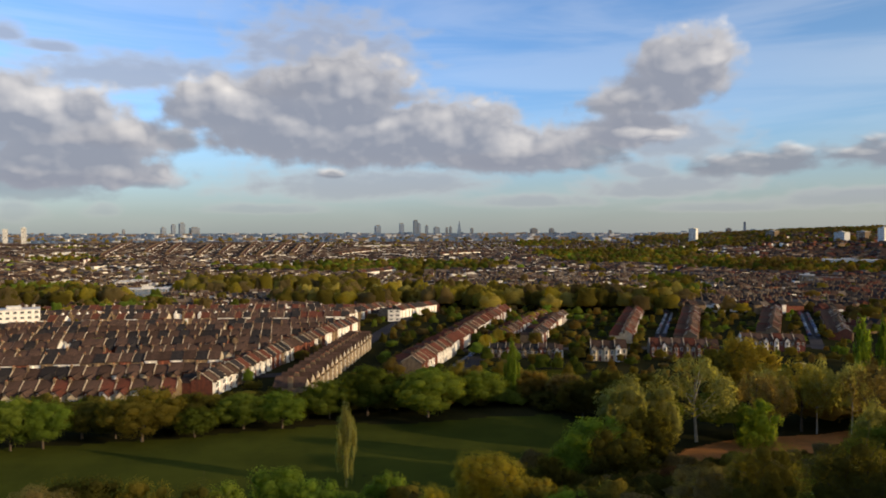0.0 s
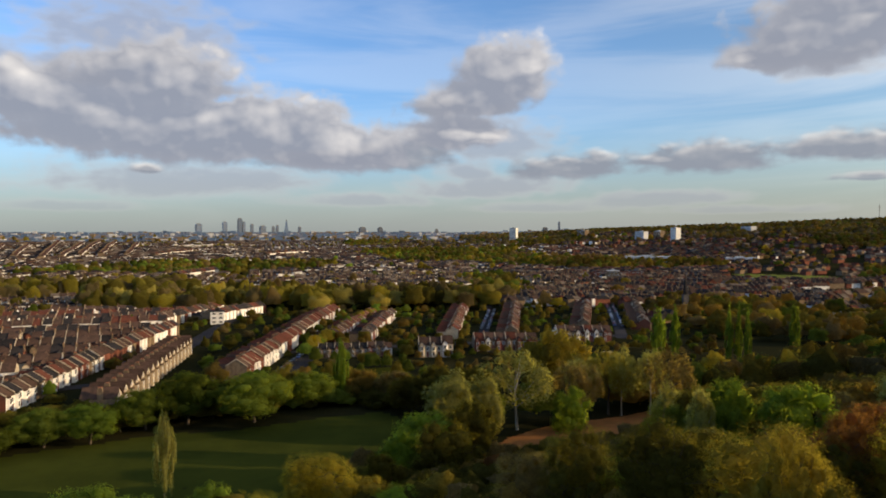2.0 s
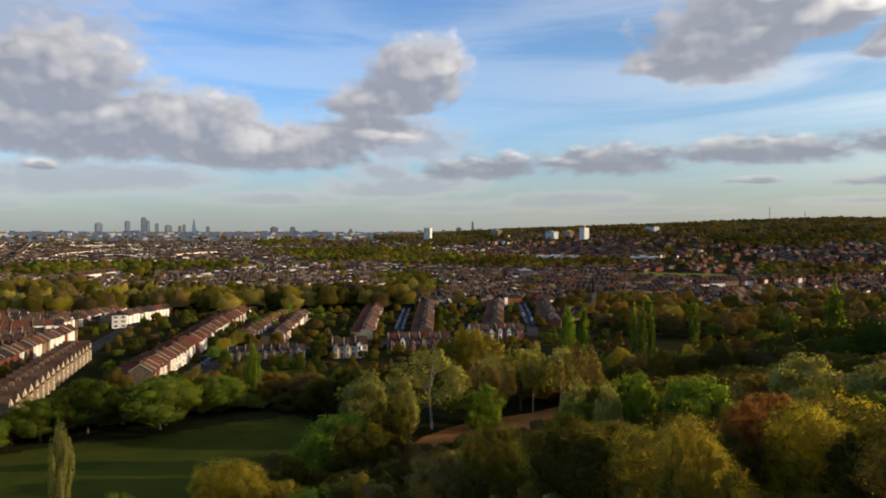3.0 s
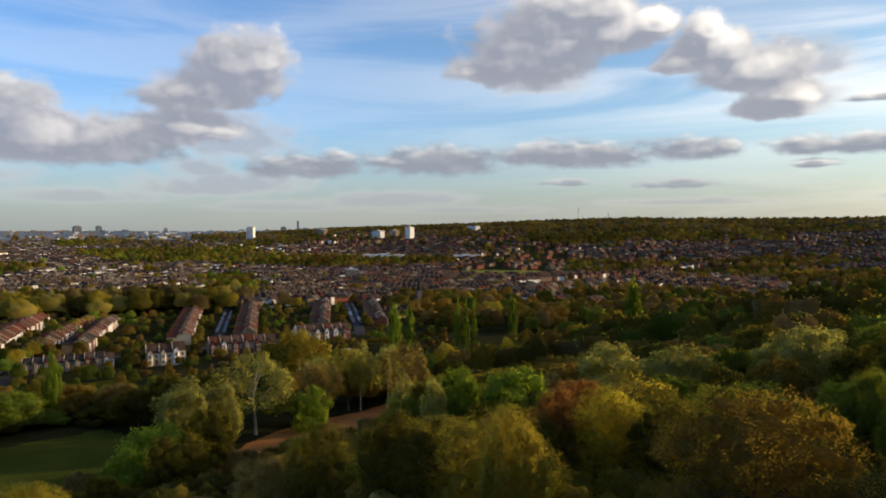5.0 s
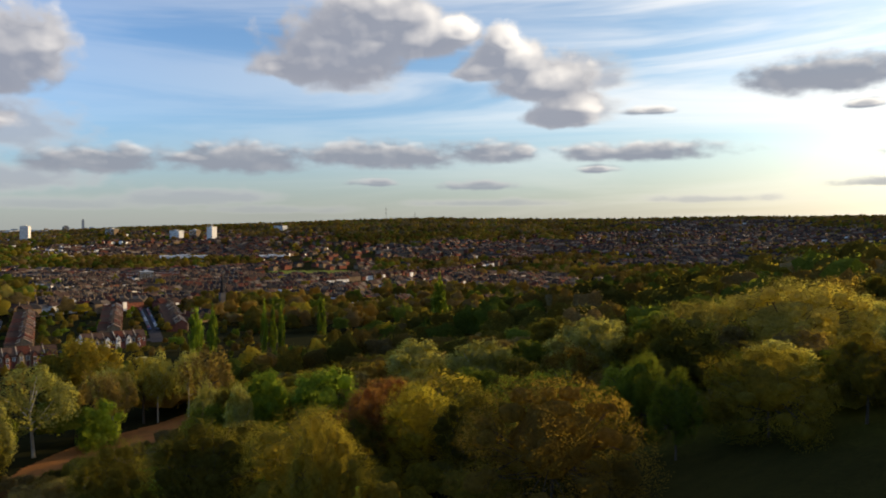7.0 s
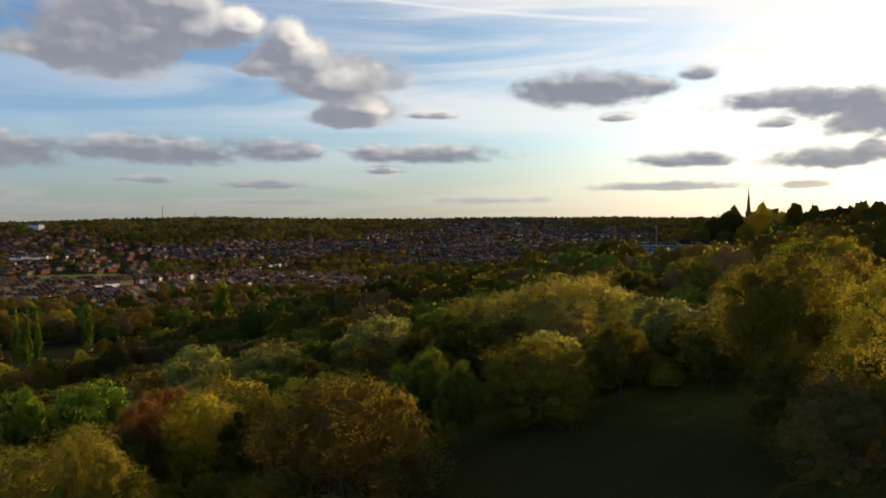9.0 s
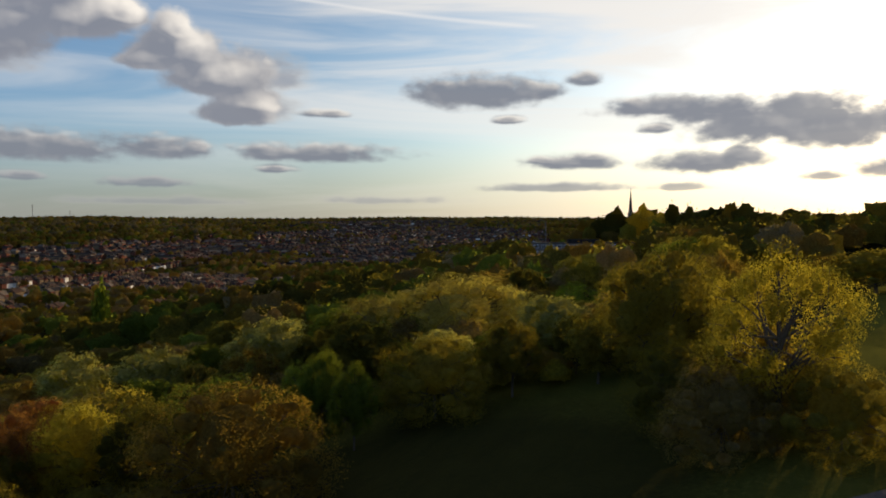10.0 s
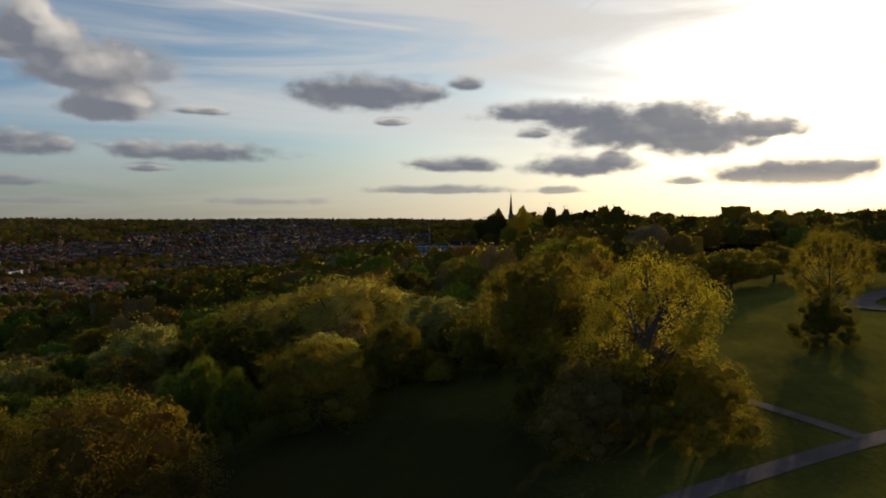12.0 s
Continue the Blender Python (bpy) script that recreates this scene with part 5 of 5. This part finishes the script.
block("brick_block", 27.4, 905, 60, 14, 11, 3, 12, BRICK_RED, SLATE, "long dark red brick block of flats", turn=-18)
block("brick_block", 27.0, 860, 14, 12, 13, 4, 3, BRICK_STOCK, CONCRETE, "pale brick block of flats with a flat roof", turn=-20)
block("tower_block", 19.15, 2000, 19, 16, 38, 11, 5, RENDER_WHITE, CONCRETE, "white concrete tower block above trees", turn=-40)
block("ridge_flats", 31.4, 1700, 17, 14, 32, 8, 4, RENDER_WHITE, CONCRETE, "pale block of flats on the wooded ridge", turn=-79.4)
block("ridge_flats", 28.9, 1750, 30, 14, 22, 5, 7, CONCRETE, CONCRETE, "grey block of flats on the wooded ridge", turn=-76.9)
block("ridge_flats", 30.2, 1780, 24, 14, 20, 5, 6, BRICK_STOCK, CONCRETE, "brown brick block of flats on the wooded ridge", turn=-78.2)
block("ridge_flats", 24.5, 1900, 30, 14, 22, 6, 6, BRICK_STOCK, CONCRETE, "brown brick block of flats on the wooded ridge", turn=-72.5)
block("ridge_flats", 36.5, 1900, 34, 16, 18, 4, 7, CONCRETE, SLATE, "pale block of flats on the wooded ridge", turn=-84.5)
block("warehouse", 36.2, 1230, 46, 30, 8, 1, 8, RENDER_WHITE, CONCRETE, "low cream warehouse with a pale flat roof", turn=-30)
block("station_hall", 86.0, 392, 58, 12, 7.0, 2, 14, STONE, SLATE, "long low dark stone building with a slate roof among trees", turn=-80)
block("tower_block", -31.4, 2400, 13, 13, 46, 12, 3, CONCRETE, CONCRETE, "white tower block on the plain")
block("tower_block", -30.3, 2450, 14, 14, 50, 13, 3, CONCRETE, CONCRETE, "tall pale tower block on the plain")


def steeple(az, r, tower, spire, wide, mat, label):
    x, y = polar(az, r)
    e = new("church_spire")
    e.matrix_basis = pose(x, y, height(x, y), 0, 0, -az + 20)
    child("tower", solid("tower", [box(-wide, -wide, -2, wide, wide, tower)] + [box(-wide - 0.2, -wide - 0.2, tower - 0.6, wide + 0.2, wide + 0.2, tower)], [mat]), e)
    pts = [(math.cos(k * math.pi / 4) * wide, math.sin(k * math.pi / 4) * wide, tower) for k in range(8)] + [(0, 0, tower + spire)]
    child("spire", solid("spire", [(pts, [(k, (k + 1) % 8, 8) for k in range(8)] + [tuple(range(7, -1, -1))], 0)], [SLATE]), e)
    return tagged(e, label, "church")


steeple(32.3, 560, 12, 16, 1.9, STONE, "grey stone church spire among house roofs")
steeple(89.3, 560, 22, 19, 1.6, STONE, "dark church spire above the trees on the hill")


def mast(az, r, high):
    x, y = polar(az, r)
    e = new("radio_mast")
    e.matrix_basis = pose(x, y, height(x, y))
    spec = [[(Vector((0, 0, 0)), 0.8), (Vector((0, 0, high)), 0.35)]]
    v, f = tubes(spec, 6)
    child("pole", solid("pole", [(v, f, 0)], [STONE]), e)
    for wide, low, top in ((1.4, 0.82, 0.9), (1.1, 0.62, 0.7)):
        child("antenna", solid("antenna", [box(-wide, -0.4, high * low, wide, 0.4, high * top)], [STONE]), e)
    return tagged(e, "thin grey radio mast standing above the ridge trees", "mast")


mast(44.9, 2300, 48)
mast(47.2, 2300, 30)
mast(82.8, 640, 42)

# ---- the distant suburb ----
DISTRICT = {}


def district(x, y):
    key = (int(x // 330), int(y // 280))
    if key not in DISTRICT:
        DISTRICT[key] = house_rng.choice((0.2, 0.3, -0.05, 0.15, 0.35, 1.3, 0.25, 0.1))
    return DISTRICT[key]


def built_up(az, r):
    """How densely a stretch of the distance is built: 0 to 1."""
    if az < 18:
        return 0.74 if r > 570 else 0.0
    if az < 36:
        return 0.86 if 560 < r < 1500 else 0.5 if 1500 <= r < 2200 else 0.3 if r > 480 and az > 29 else 0.06
    if az < 44:
        return 0.8 if 500 < r < 900 else 0.25 if r < 1300 else 0.3 if r < 2000 else 0.05
    if az < 60:
        return 0.6 if 700 < r < 930 else 0.7 if 1180 < r < 1560 else 0.1
    if az < 83:
        return 0.75 if 1050 < r < 2150 else 0.3 if 700 < r < 950 and az < 64 else 0.03
    return 0.0


shapes = {"white": [], "brick": [], "stock": []}
belts = {c: [] for c, _ in WOOD}
blocked = set()
for o in list(scene.objects):
    if o.parent is None and o.get("category") in ("building", "house", "church"):
        blocked.add((int(o.location.x // 25), int(o.location.y // 25)))
for ix in range(-110, 150):
    for iy in range(6, 140):
        # a grid of rows, turned district by district
        x0, y0 = ix * 19.0, iy * 19.0
        a = district(x0, y0)
        x = x0 + scatter_rng.uniform(-1, 1)
        y = y0 + scatter_rng.uniform(-1.5, 1.5)
        r, az = math.hypot(x, y), math.degrees(math.atan2(x, y))
        if not -37 < az < 100 or not max(430, 553 if az < 30 else 0) < r < 2350 or (int(x // 25), int(y // 25)) in blocked:
            continue
        dense = built_up(az, r)
        belt = noise.noise((x * 0.0035, y * 0.0035, 1.5)) > (0.06 if az < 20 else 0.14)
        plane_trees = 553 < r < 630 and -13 < az < 18.5 or 690 < r < 790 and -20 < az < -6 or 600 < r < 640 and az < -24
        if plane_trees:
            belt = True
        if 41 < az < 57 and -75 < r - (850 + (az - 44) * 24) < 12:
            continue
        if 35.0 < az < 43.0 and 905 < r < 1050:  # the sports field
            continue
        open_slope = r > 1250 and az < 6
        if open_slope:
            belt = belt and scatter_rng.random() < 0.7
        if dense and not belt and scatter_rng.random() < dense:
            n = 3 if r < 1000 else 2
            ww = 18.5 / n
            lift = height(x, y)
            kind = scatter_rng.choice(("stock", "brick") if az > 26 and r > 900 else ("stock", "brick", "stock", "brick", "white") if az > 26 else ("white", "stock", "brick") if az > 18 else ("white", "white", "white", "white", "stock"))
            across = scatter_rng.random() < 0.5
            for i in range(n):
                wx = (i - n / 2) * ww
                h = scatter_rng.uniform(5.0, 6.6) if az < 26 else scatter_rng.uniform(4.4, 5.8)
                c, s = math.cos(a), math.sin(a)

                def put(shape):
                    pts, fcs, k = shape
                    return [(x + px * c - py * s, y + px * s + py * c, lift + pz) for px, py, pz in pts], fcs, k
                tgt = shapes[kind if scatter_rng.random() < 0.85 else scatter_rng.choice(("white", "brick", "stock", "stock") if az < 30 else ("brick", "stock"))]
                tgt.append(put(box(wx, -4.2, -2, wx + ww, 4.2, h, 0)))
                rk = scatter_rng.choice((1, 1, 1, 6, 6, 3, 3) if az < 22 else (1, 1, 1, 6, 2, 3, 3))
                tgt.append(put(gable(wx - 0.1, -4.6, h, wx + ww + 0.1, 4.6, h + (2.4 if az < 26 else 3.0), "y" if across else "x", rk)))
                if r < 950:
                    tgt.append(put(box(wx - 0.3, 0.5, h + 1.5, wx + 0.3, 1.7, h + 4.0, 4)))
                if scatter_rng.random() < (0.35 if az < 26 else 0.08):
                    tgt.append(put(box(wx + 0.6, -5.0, -1, wx + ww * 0.6, -4.1, h - 0.3, 5)))
        elif scatter_rng.random() < (0.95 if belt or dense < 0.25 else 0.16 if az > 20 else 0.32):
            for _ in range(3 if plane_trees else 2 if (belt or dense < 0.25) else 1):
                tx, ty = x + scatter_rng.uniform(-8, 8), y + scatter_rng.uniform(-8, 8)
                if plane_trees:
                    belts[pick([("olive", 5), ("twig", 4), ("willow", 1.5), ("yellow", 3)])].append((tx, ty, scatter_rng.uniform(14, 20), scatter_rng.uniform(13, 20)))
                    continue
                belts[pick([("olive", 5), ("green", 4), ("yellow", 2), ("bright", 1), ("twig", 1.5)] if az < 22 else [("olive", 5), ("bronze", 4), ("green", 2.5), ("yellow", 1), ("twig", 3)])].append(
                    (tx, ty, scatter_rng.uniform(7, 13) * (0.6 if open_slope else 1.0), scatter_rng.uniform(9, 15) * (0.7 if open_slope else 1.0)))
        if dense >= 0.3 and scatter_rng.random() < (0.9 if az < 18 and r < 1100 else 0.6 if r < 1100 else 0.4):
            belts[pick([("olive", 4), ("bronze", 4), ("green", 2), ("twig", 2)])].append(
                (x + 9 * math.sin(a), y + 9 * math.cos(a), scatter_rng.uniform(3.5, 7.5), scatter_rng.uniform(5, 9)))
# long streets climbing the far slope, white fronts catching the sun
for x0, y0, x1, y1 in [(-611, 1293, -921, 2136), (-608, 1478, -846, 2206), (-462, 1366, -606, 1888), (-422, 1368, -554, 1890), (-365, 1316, -570, 2212), (-330, 1415, -492, 2359), (-299, 1437, -420, 2195), (-349, 1373, -458, 1992), (-541, 1419, -723, 1986), (-254, 1439, -328, 1992), (-200, 1379, -152, 1554), (-4, 1376, 78, 1498), (-102, 896, -66, 1003)]:
    n = max(4, int(math.hypot(x1 - x0, y1 - y0) / 9))
    a = math.atan2(y1 - y0, x1 - x0)
    c, s = math.cos(a), math.sin(a)
    for i in range(n):
        x, y = x0 + (x1 - x0) * i / n, y0 + (y1 - y0) * i / n
        z = height(x, y)
        for shape in (box(0, 0, -4, 9, 9, 9, 0), gable(-0.1, -0.4, 9, 9.1, 9.4, 12.5, "x", 1 + i % 3), box(-0.5, 4, 10.5, 0.5, 6, 13.5, 4)):
            pts, fcs, k = shape
            shapes["white" if i % 6 else "stock"].append(([(x + px * c - py * s, y + px * s + py * c, z + pz) for px, py, pz in pts], fcs, k))
# a road of white-fronted houses along the valley
for x0, y0, x1, y1 in [(596, 618, 748, 636), (748, 640, 975, 652), (560, 650, 700, 672), (690, 560, 790, 590)]:
    n = int(math.hypot(x1 - x0, y1 - y0) / 8)
    a = math.atan2(y1 - y0, x1 - x0)
    c, s = math.cos(a), math.sin(a)
    for i in range(n):
        if scatter_rng.random() < 0.15:
            continue
        x, y = x0 + (x1 - x0) * i / n, y0 + (y1 - y0) * i / n
        z = height(x, y)
        w, h = scatter_rng.uniform(4.5, 6.8), scatter_rng.uniform(4.2, 5.8)
        for shape in (box(0, 0, -3, w, 8, h, 0), gable(-0.1, -0.3, h, w + 0.1, 8.3, h + 3.2, "y" if i % 2 else "x", 1 + i % 2), box(-0.4, 3, 7, 0.4, 4.5, h + 4, 4)):
            pts, fcs, k = shape
            shapes[scatter_rng.choice(("white", "stock", "stock", "brick"))].append(([(x + px * c - py * s, y + px * s + py * c, z + pz) for px, py, pz in pts], fcs, k))
# streets along the contours of the far valley side, and large pale-roofed sheds at its foot
for k in range(19):
    r = 1120 + k * 56
    az = 60.5 + scatter_rng.uniform(0, 2) - (2.0 if k > 10 else 0.0)
    while az < 82.5:
        az += math.degrees(9.4 / r)
        rr = r + 26 * math.sin(az * 0.5 + k) + (az - 70) * 3
        x, y = polar(az, rr)
        if noise.noise((az * 0.35, k * 0.7, 2.0)) > 0.15 or scatter_rng.random() < 0.1:
            belts[pick([("ashen", 3), ("olive", 2), ("bronze", 1)])].append((x, y, scatter_rng.uniform(6, 11), scatter_rng.uniform(8, 13)))
            continue
        z = height(x, y)
        a = radians(-az + 180 * (k % 2)) + 0.25 * math.sin(k)
        c, s = math.cos(a), math.sin(a)
        h = scatter_rng.uniform(4.6, 6.0)
        for shape in (box(-4.3, -4, -3, 4.3, 4, h, 0), gable(-4.5, -4.4, h, 4.5, 4.4, h + 3.4, "x" if k % 3 else "y", scatter_rng.choice((1, 3, 3, 3, 6))), box(-0.5, 1, h, 0.5, 2, h + 4.4, 4)):
            pts, fcs, q = shape
            shapes[scatter_rng.choice(("white", "stock", "stock", "stock", "stock", "brick"))].append(([(x + px * c - py * s, y + px * s + py * c, z + pz) for px, py, pz in pts], fcs, q))
for _ in range(26):
    x, y = polar(scatter_rng.uniform(45, 60), scatter_rng.uniform(1230, 1480))
    w, d, h, z = scatter_rng.uniform(12, 30), scatter_rng.uniform(8, 14), scatter_rng.uniform(5, 7), height(x, y)
    a = scatter_rng.uniform(-1.0, -0.6)
    c, s = math.cos(a), math.sin(a)
    for shape in (box(-w / 2, -d / 2, -3, w / 2, d / 2, h, 0), gable(-w / 2 - 0.3, -d / 2 - 0.3, h, w / 2 + 0.3, d / 2 + 0.3, h + 2.5, "x", scatter_rng.choice((3, 3, 6)))):
        pts, fcs, q = shape
        shapes["stock"].append(([(x + px * c - py * s, y + px * s + py * c, z + pz) for px, py, pz in pts], fcs, q))
for kind, mat in (("white", RENDER_WHITE), ("brick", BRICK_RED), ("stock", BRICK_STOCK)):
    me = solid("distant_houses", shapes[kind], [mat, TILE_BROWN, TILE_RED, SLATE, BRICK_STOCK, RENDER_WHITE, WEATHERED])
    tagged(new("distant_houses", me), WALL_WORDS[mat.name] + " houses with pitched roofs in the distant suburb", "houses", kind="stuff")
masses("suburb_trees", belts, "trees between the distant houses")

# far woods on the ridge and the plain
ridge = {c: [] for c, _ in WOOD}
for _ in range(15000):
    az, r = scatter_rng.uniform(-36, 98), math.sqrt(scatter_rng.uniform(1700 ** 2, 3000 ** 2))
    x, y = polar(az, r)
    if az > 59 and r < 2150:
        continue
    if 15 < az < 34 and r < 2250 and scatter_rng.random() < 0.6:
        continue
    if az > 15 or scatter_rng.random() < (0.3 if r < 2200 else 0.06):
        if az < 8 and r < 2250:
            continue
        ridge[pick([("olive", 3), ("ashen", 6), ("green", 1), ("bronze", 3), ("twig", 2)])].append((x, y, scatter_rng.uniform(9, 16), scatter_rng.uniform(11, 19)))
masses("ridge_wood", ridge, "crowns of the woods on the far ridge")

# garden trees between the terraces, and an avenue along the long terrace
gardens = {c: [] for c, _ in WOOD + [("blossom", 1)]}
for _ in range(2600):
    az, r = scatter_rng.uniform(-34, 36), scatter_rng.uniform(258, 575)
    x, y = polar(az, r)
    if az < -5 and scatter_rng.random() < 0.7:
        continue
    if clear_of(x, y, 7.5 if az < 0 else 6.2):
        low = 0.55 if az > 11 else 0.68
        gardens[pick([("olive", 4), ("green", 4), ("bright", 2), ("bronze", 3), ("dark", 3), ("twig", 2), ("blossom", 0.05)])].append((x, y, scatter_rng.uniform(4, 11) * low, scatter_rng.uniform(5, 12) * low))
for k in range(26):
    x, y = 16 + k * 2.45, 345 + k * 7.2
    gardens["yellow" if k % 3 else "bright"].append((x + scatter_rng.uniform(-1, 1), y, scatter_rng.uniform(6, 9), scatter_rng.uniform(6, 8.5)))
masses("garden_trees", gardens, "garden trees among terraced houses")

# ---- the city on the horizon ----


def tower(az, wide, high, label, taper=0.0, mat=TOWER_GLASS, r=4500.0):
    x, y = polar(az, r)
    e = new("skyscraper")
    e.matrix_basis = pose(x, y, height(x, y) - 2, 0, 0, -az + 15)
    w, t = wide * 0.38, wide * 0.38 * (1 - taper)
    pts = [(-w, -w, 0), (w, -w, 0), (w, w, 0), (-w, w, 0), (-t, -t, high), (t, -t, high), (t, t, high), (-t, t, high)]
    child("tower", solid("tower", [(pts, BOX, 0)], [mat]), e)
    bands = [box(-w - 0.6, -w - 0.6, high * k / 6, w + 0.6, w + 0.6, high * k / 6 + 2.5) for k in range(1, 6)] if not taper else []
    bands.append(box(-t * 0.6 - 0.3, -t * 0.6 - 0.3, high, t * 0.6 + 0.3, t * 0.6 + 0.3, high + 5))
    child("storey_band", solid("storey_band", bands, [STONE]), e)
    return tagged(e, label, "skyscraper", "city towers")


for az, wide, high, taper in [(-21.3, 32, 41, 0.0), (-20.6, 28, 58, 0.0), (-20.0, 39, 68, 0.0), (-19.1, 64, 41, 0.0), (-24.0, 18, 28, 0.0), (-5.2, 43, 54, 0.0), (-3.3, 32, 65, 0.0), (-2.2, 32, 86, 0.0), (-1.9, 21, 68, 0.0), (-1.3, 21, 54, 0.0), (-0.5, 43, 43, 0.0), (0.3, 18, 39, 0.0), (0.6, 18, 46, 0.0), (1.3, 32, 78, 0.8), (2.3, 21, 35, 0.0), (7.2, 50, 34, 0.0), (8.6, 35, 34, 0.0), (13.1, 21, 23, 0.0), (22.8, 14, 55, 0.0), (21.7, 35, 22, 0.0)]:
    tower(az, wide, high, "tapering pale glass spire on the horizon" if taper else "glass tower in the distant city, blue-grey with painted haze", taper)
city = []
for _ in range(1300):
    az, r = scatter_rng.uniform(-36, 24), scatter_rng.uniform(2250, 4700)
    x, y = polar(az, r)
    w, d, h = scatter_rng.uniform(8, 32), scatter_rng.uniform(10, 25), scatter_rng.uniform(3, 6) + 10 * scatter_rng.random() ** 4
    # three blocks in five take the blue-grey that paints distance haze
    city.append(([(x + px, y + py, height(x, y) + pz) for px, py, pz in box(-w / 2, -d / 2, -3, w / 2, d / 2, h)[0]], BOX, scatter_rng.choice((0, 1, 2, 2, 2))))
tagged(new("distant_city", solid("distant_city", city, [CONCRETE, BRICK_STOCK, TOWER_GLASS])), "pale low blocks of the distant city, many tinted blue as haze", "buildings", kind="stuff")

# ---- parked cars along the streets ----


def car_meshes(paint):
    tyre_v, tyre_f = tubes([[(Vector((0, -0.1, 0)), 0.32), (Vector((0, 0.1, 0)), 0.32)]], 10)
    tyre = solid("wheel", [(tyre_v, tyre_f + [tuple(range(9, -1, -1)), tuple(range(10, 20))], 0)], [STONE])
    side = [(-2.1, 0.35), (-2.15, 0.75), (-1.2, 0.92), (1.5, 0.95), (2.1, 0.85), (2.15, 0.35)]
    n = len(side)
    pts = [(x, -0.86, z) for x, z in side] + [(x, 0.86, z) for x, z in side]
    body = solid("body", [(pts, [tuple(range(n)), tuple(range(2 * n - 1, n - 1, -1))] + [(k, k + n, (k + 1) % n + n, (k + 1) % n) for k in range(n)], 0)], [paint])
    cab = [(-1.2, -0.8, 0.9), (1.6, -0.8, 0.9), (1.6, 0.8, 0.9), (-1.2, 0.8, 0.9), (-0.55, -0.62, 1.42), (1.15, -0.62, 1.42), (1.15, 0.62, 1.42), (-0.55, 0.62, 1.42)]
    cabin = solid("cabin_glass", [(cab, BOX, 0)], [GLASS])
    top = solid("roof_panel", [box(-0.5, -0.6, 1.42, 1.1, 0.6, 1.47)], [paint])
    return body, cabin, top, tyre


CAR_PAINTS = [(surface("car_paint_" + word, colour, rough=0.35, vary=0.1, bump=0, spec=0.4), word) for word, colour in
              (("silver", (0.45, 0.46, 0.48)), ("blue", (0.03, 0.07, 0.22)), ("black", (0.02, 0.02, 0.022)), ("white", (0.75, 0.75, 0.74)), ("red", (0.35, 0.02, 0.02)), ("grey", (0.16, 0.17, 0.18)))]
CARS = [(car_meshes(paint), word) for paint, word in CAR_PAINTS]
CARS += [c for c in CARS if c[1] in ("black", "grey", "blue")]
for x0, y0, x1, y1, off in [(122, 402, 164, 520, 2.0), (122, 402, 164, 520, -2.0), (204, 392, 252, 500, 2.2), (204, 392, 252, 500, -2.2), (3, 292, 62, 515, 3.6), (-62, 262, -44, 380, 3.1)]:
    long = math.hypot(x1 - x0, y1 - y0)
    ux, uy = (x1 - x0) / long, (y1 - y0) / long
    at = 3.0
    while at < long - 5:
        at += house_rng.uniform(5.2, 11)
        x, y = x0 + ux * at - uy * off, y0 + uy * at + ux * off
        (body, cabin, top, tyre), word = house_rng.choice(CARS)
        e = new("parked_car")
        e.matrix_basis = pose(x, y, height(x, y) + 0.27, 0, 0, math.degrees(math.atan2(uy, ux)))
        for name, me in (("body", body), ("cabin_glass", cabin), ("roof_panel", top)):
            child(name, me, e)
        for wx, wy in ((-1.35, -0.8), (-1.35, 0.8), (1.35, -0.8), (1.35, 0.8)):
            child("wheel", tyre, e, (wx, wy, 0.32))
        tagged(e, word + " car parked along a terraced street", "car", "parked cars")
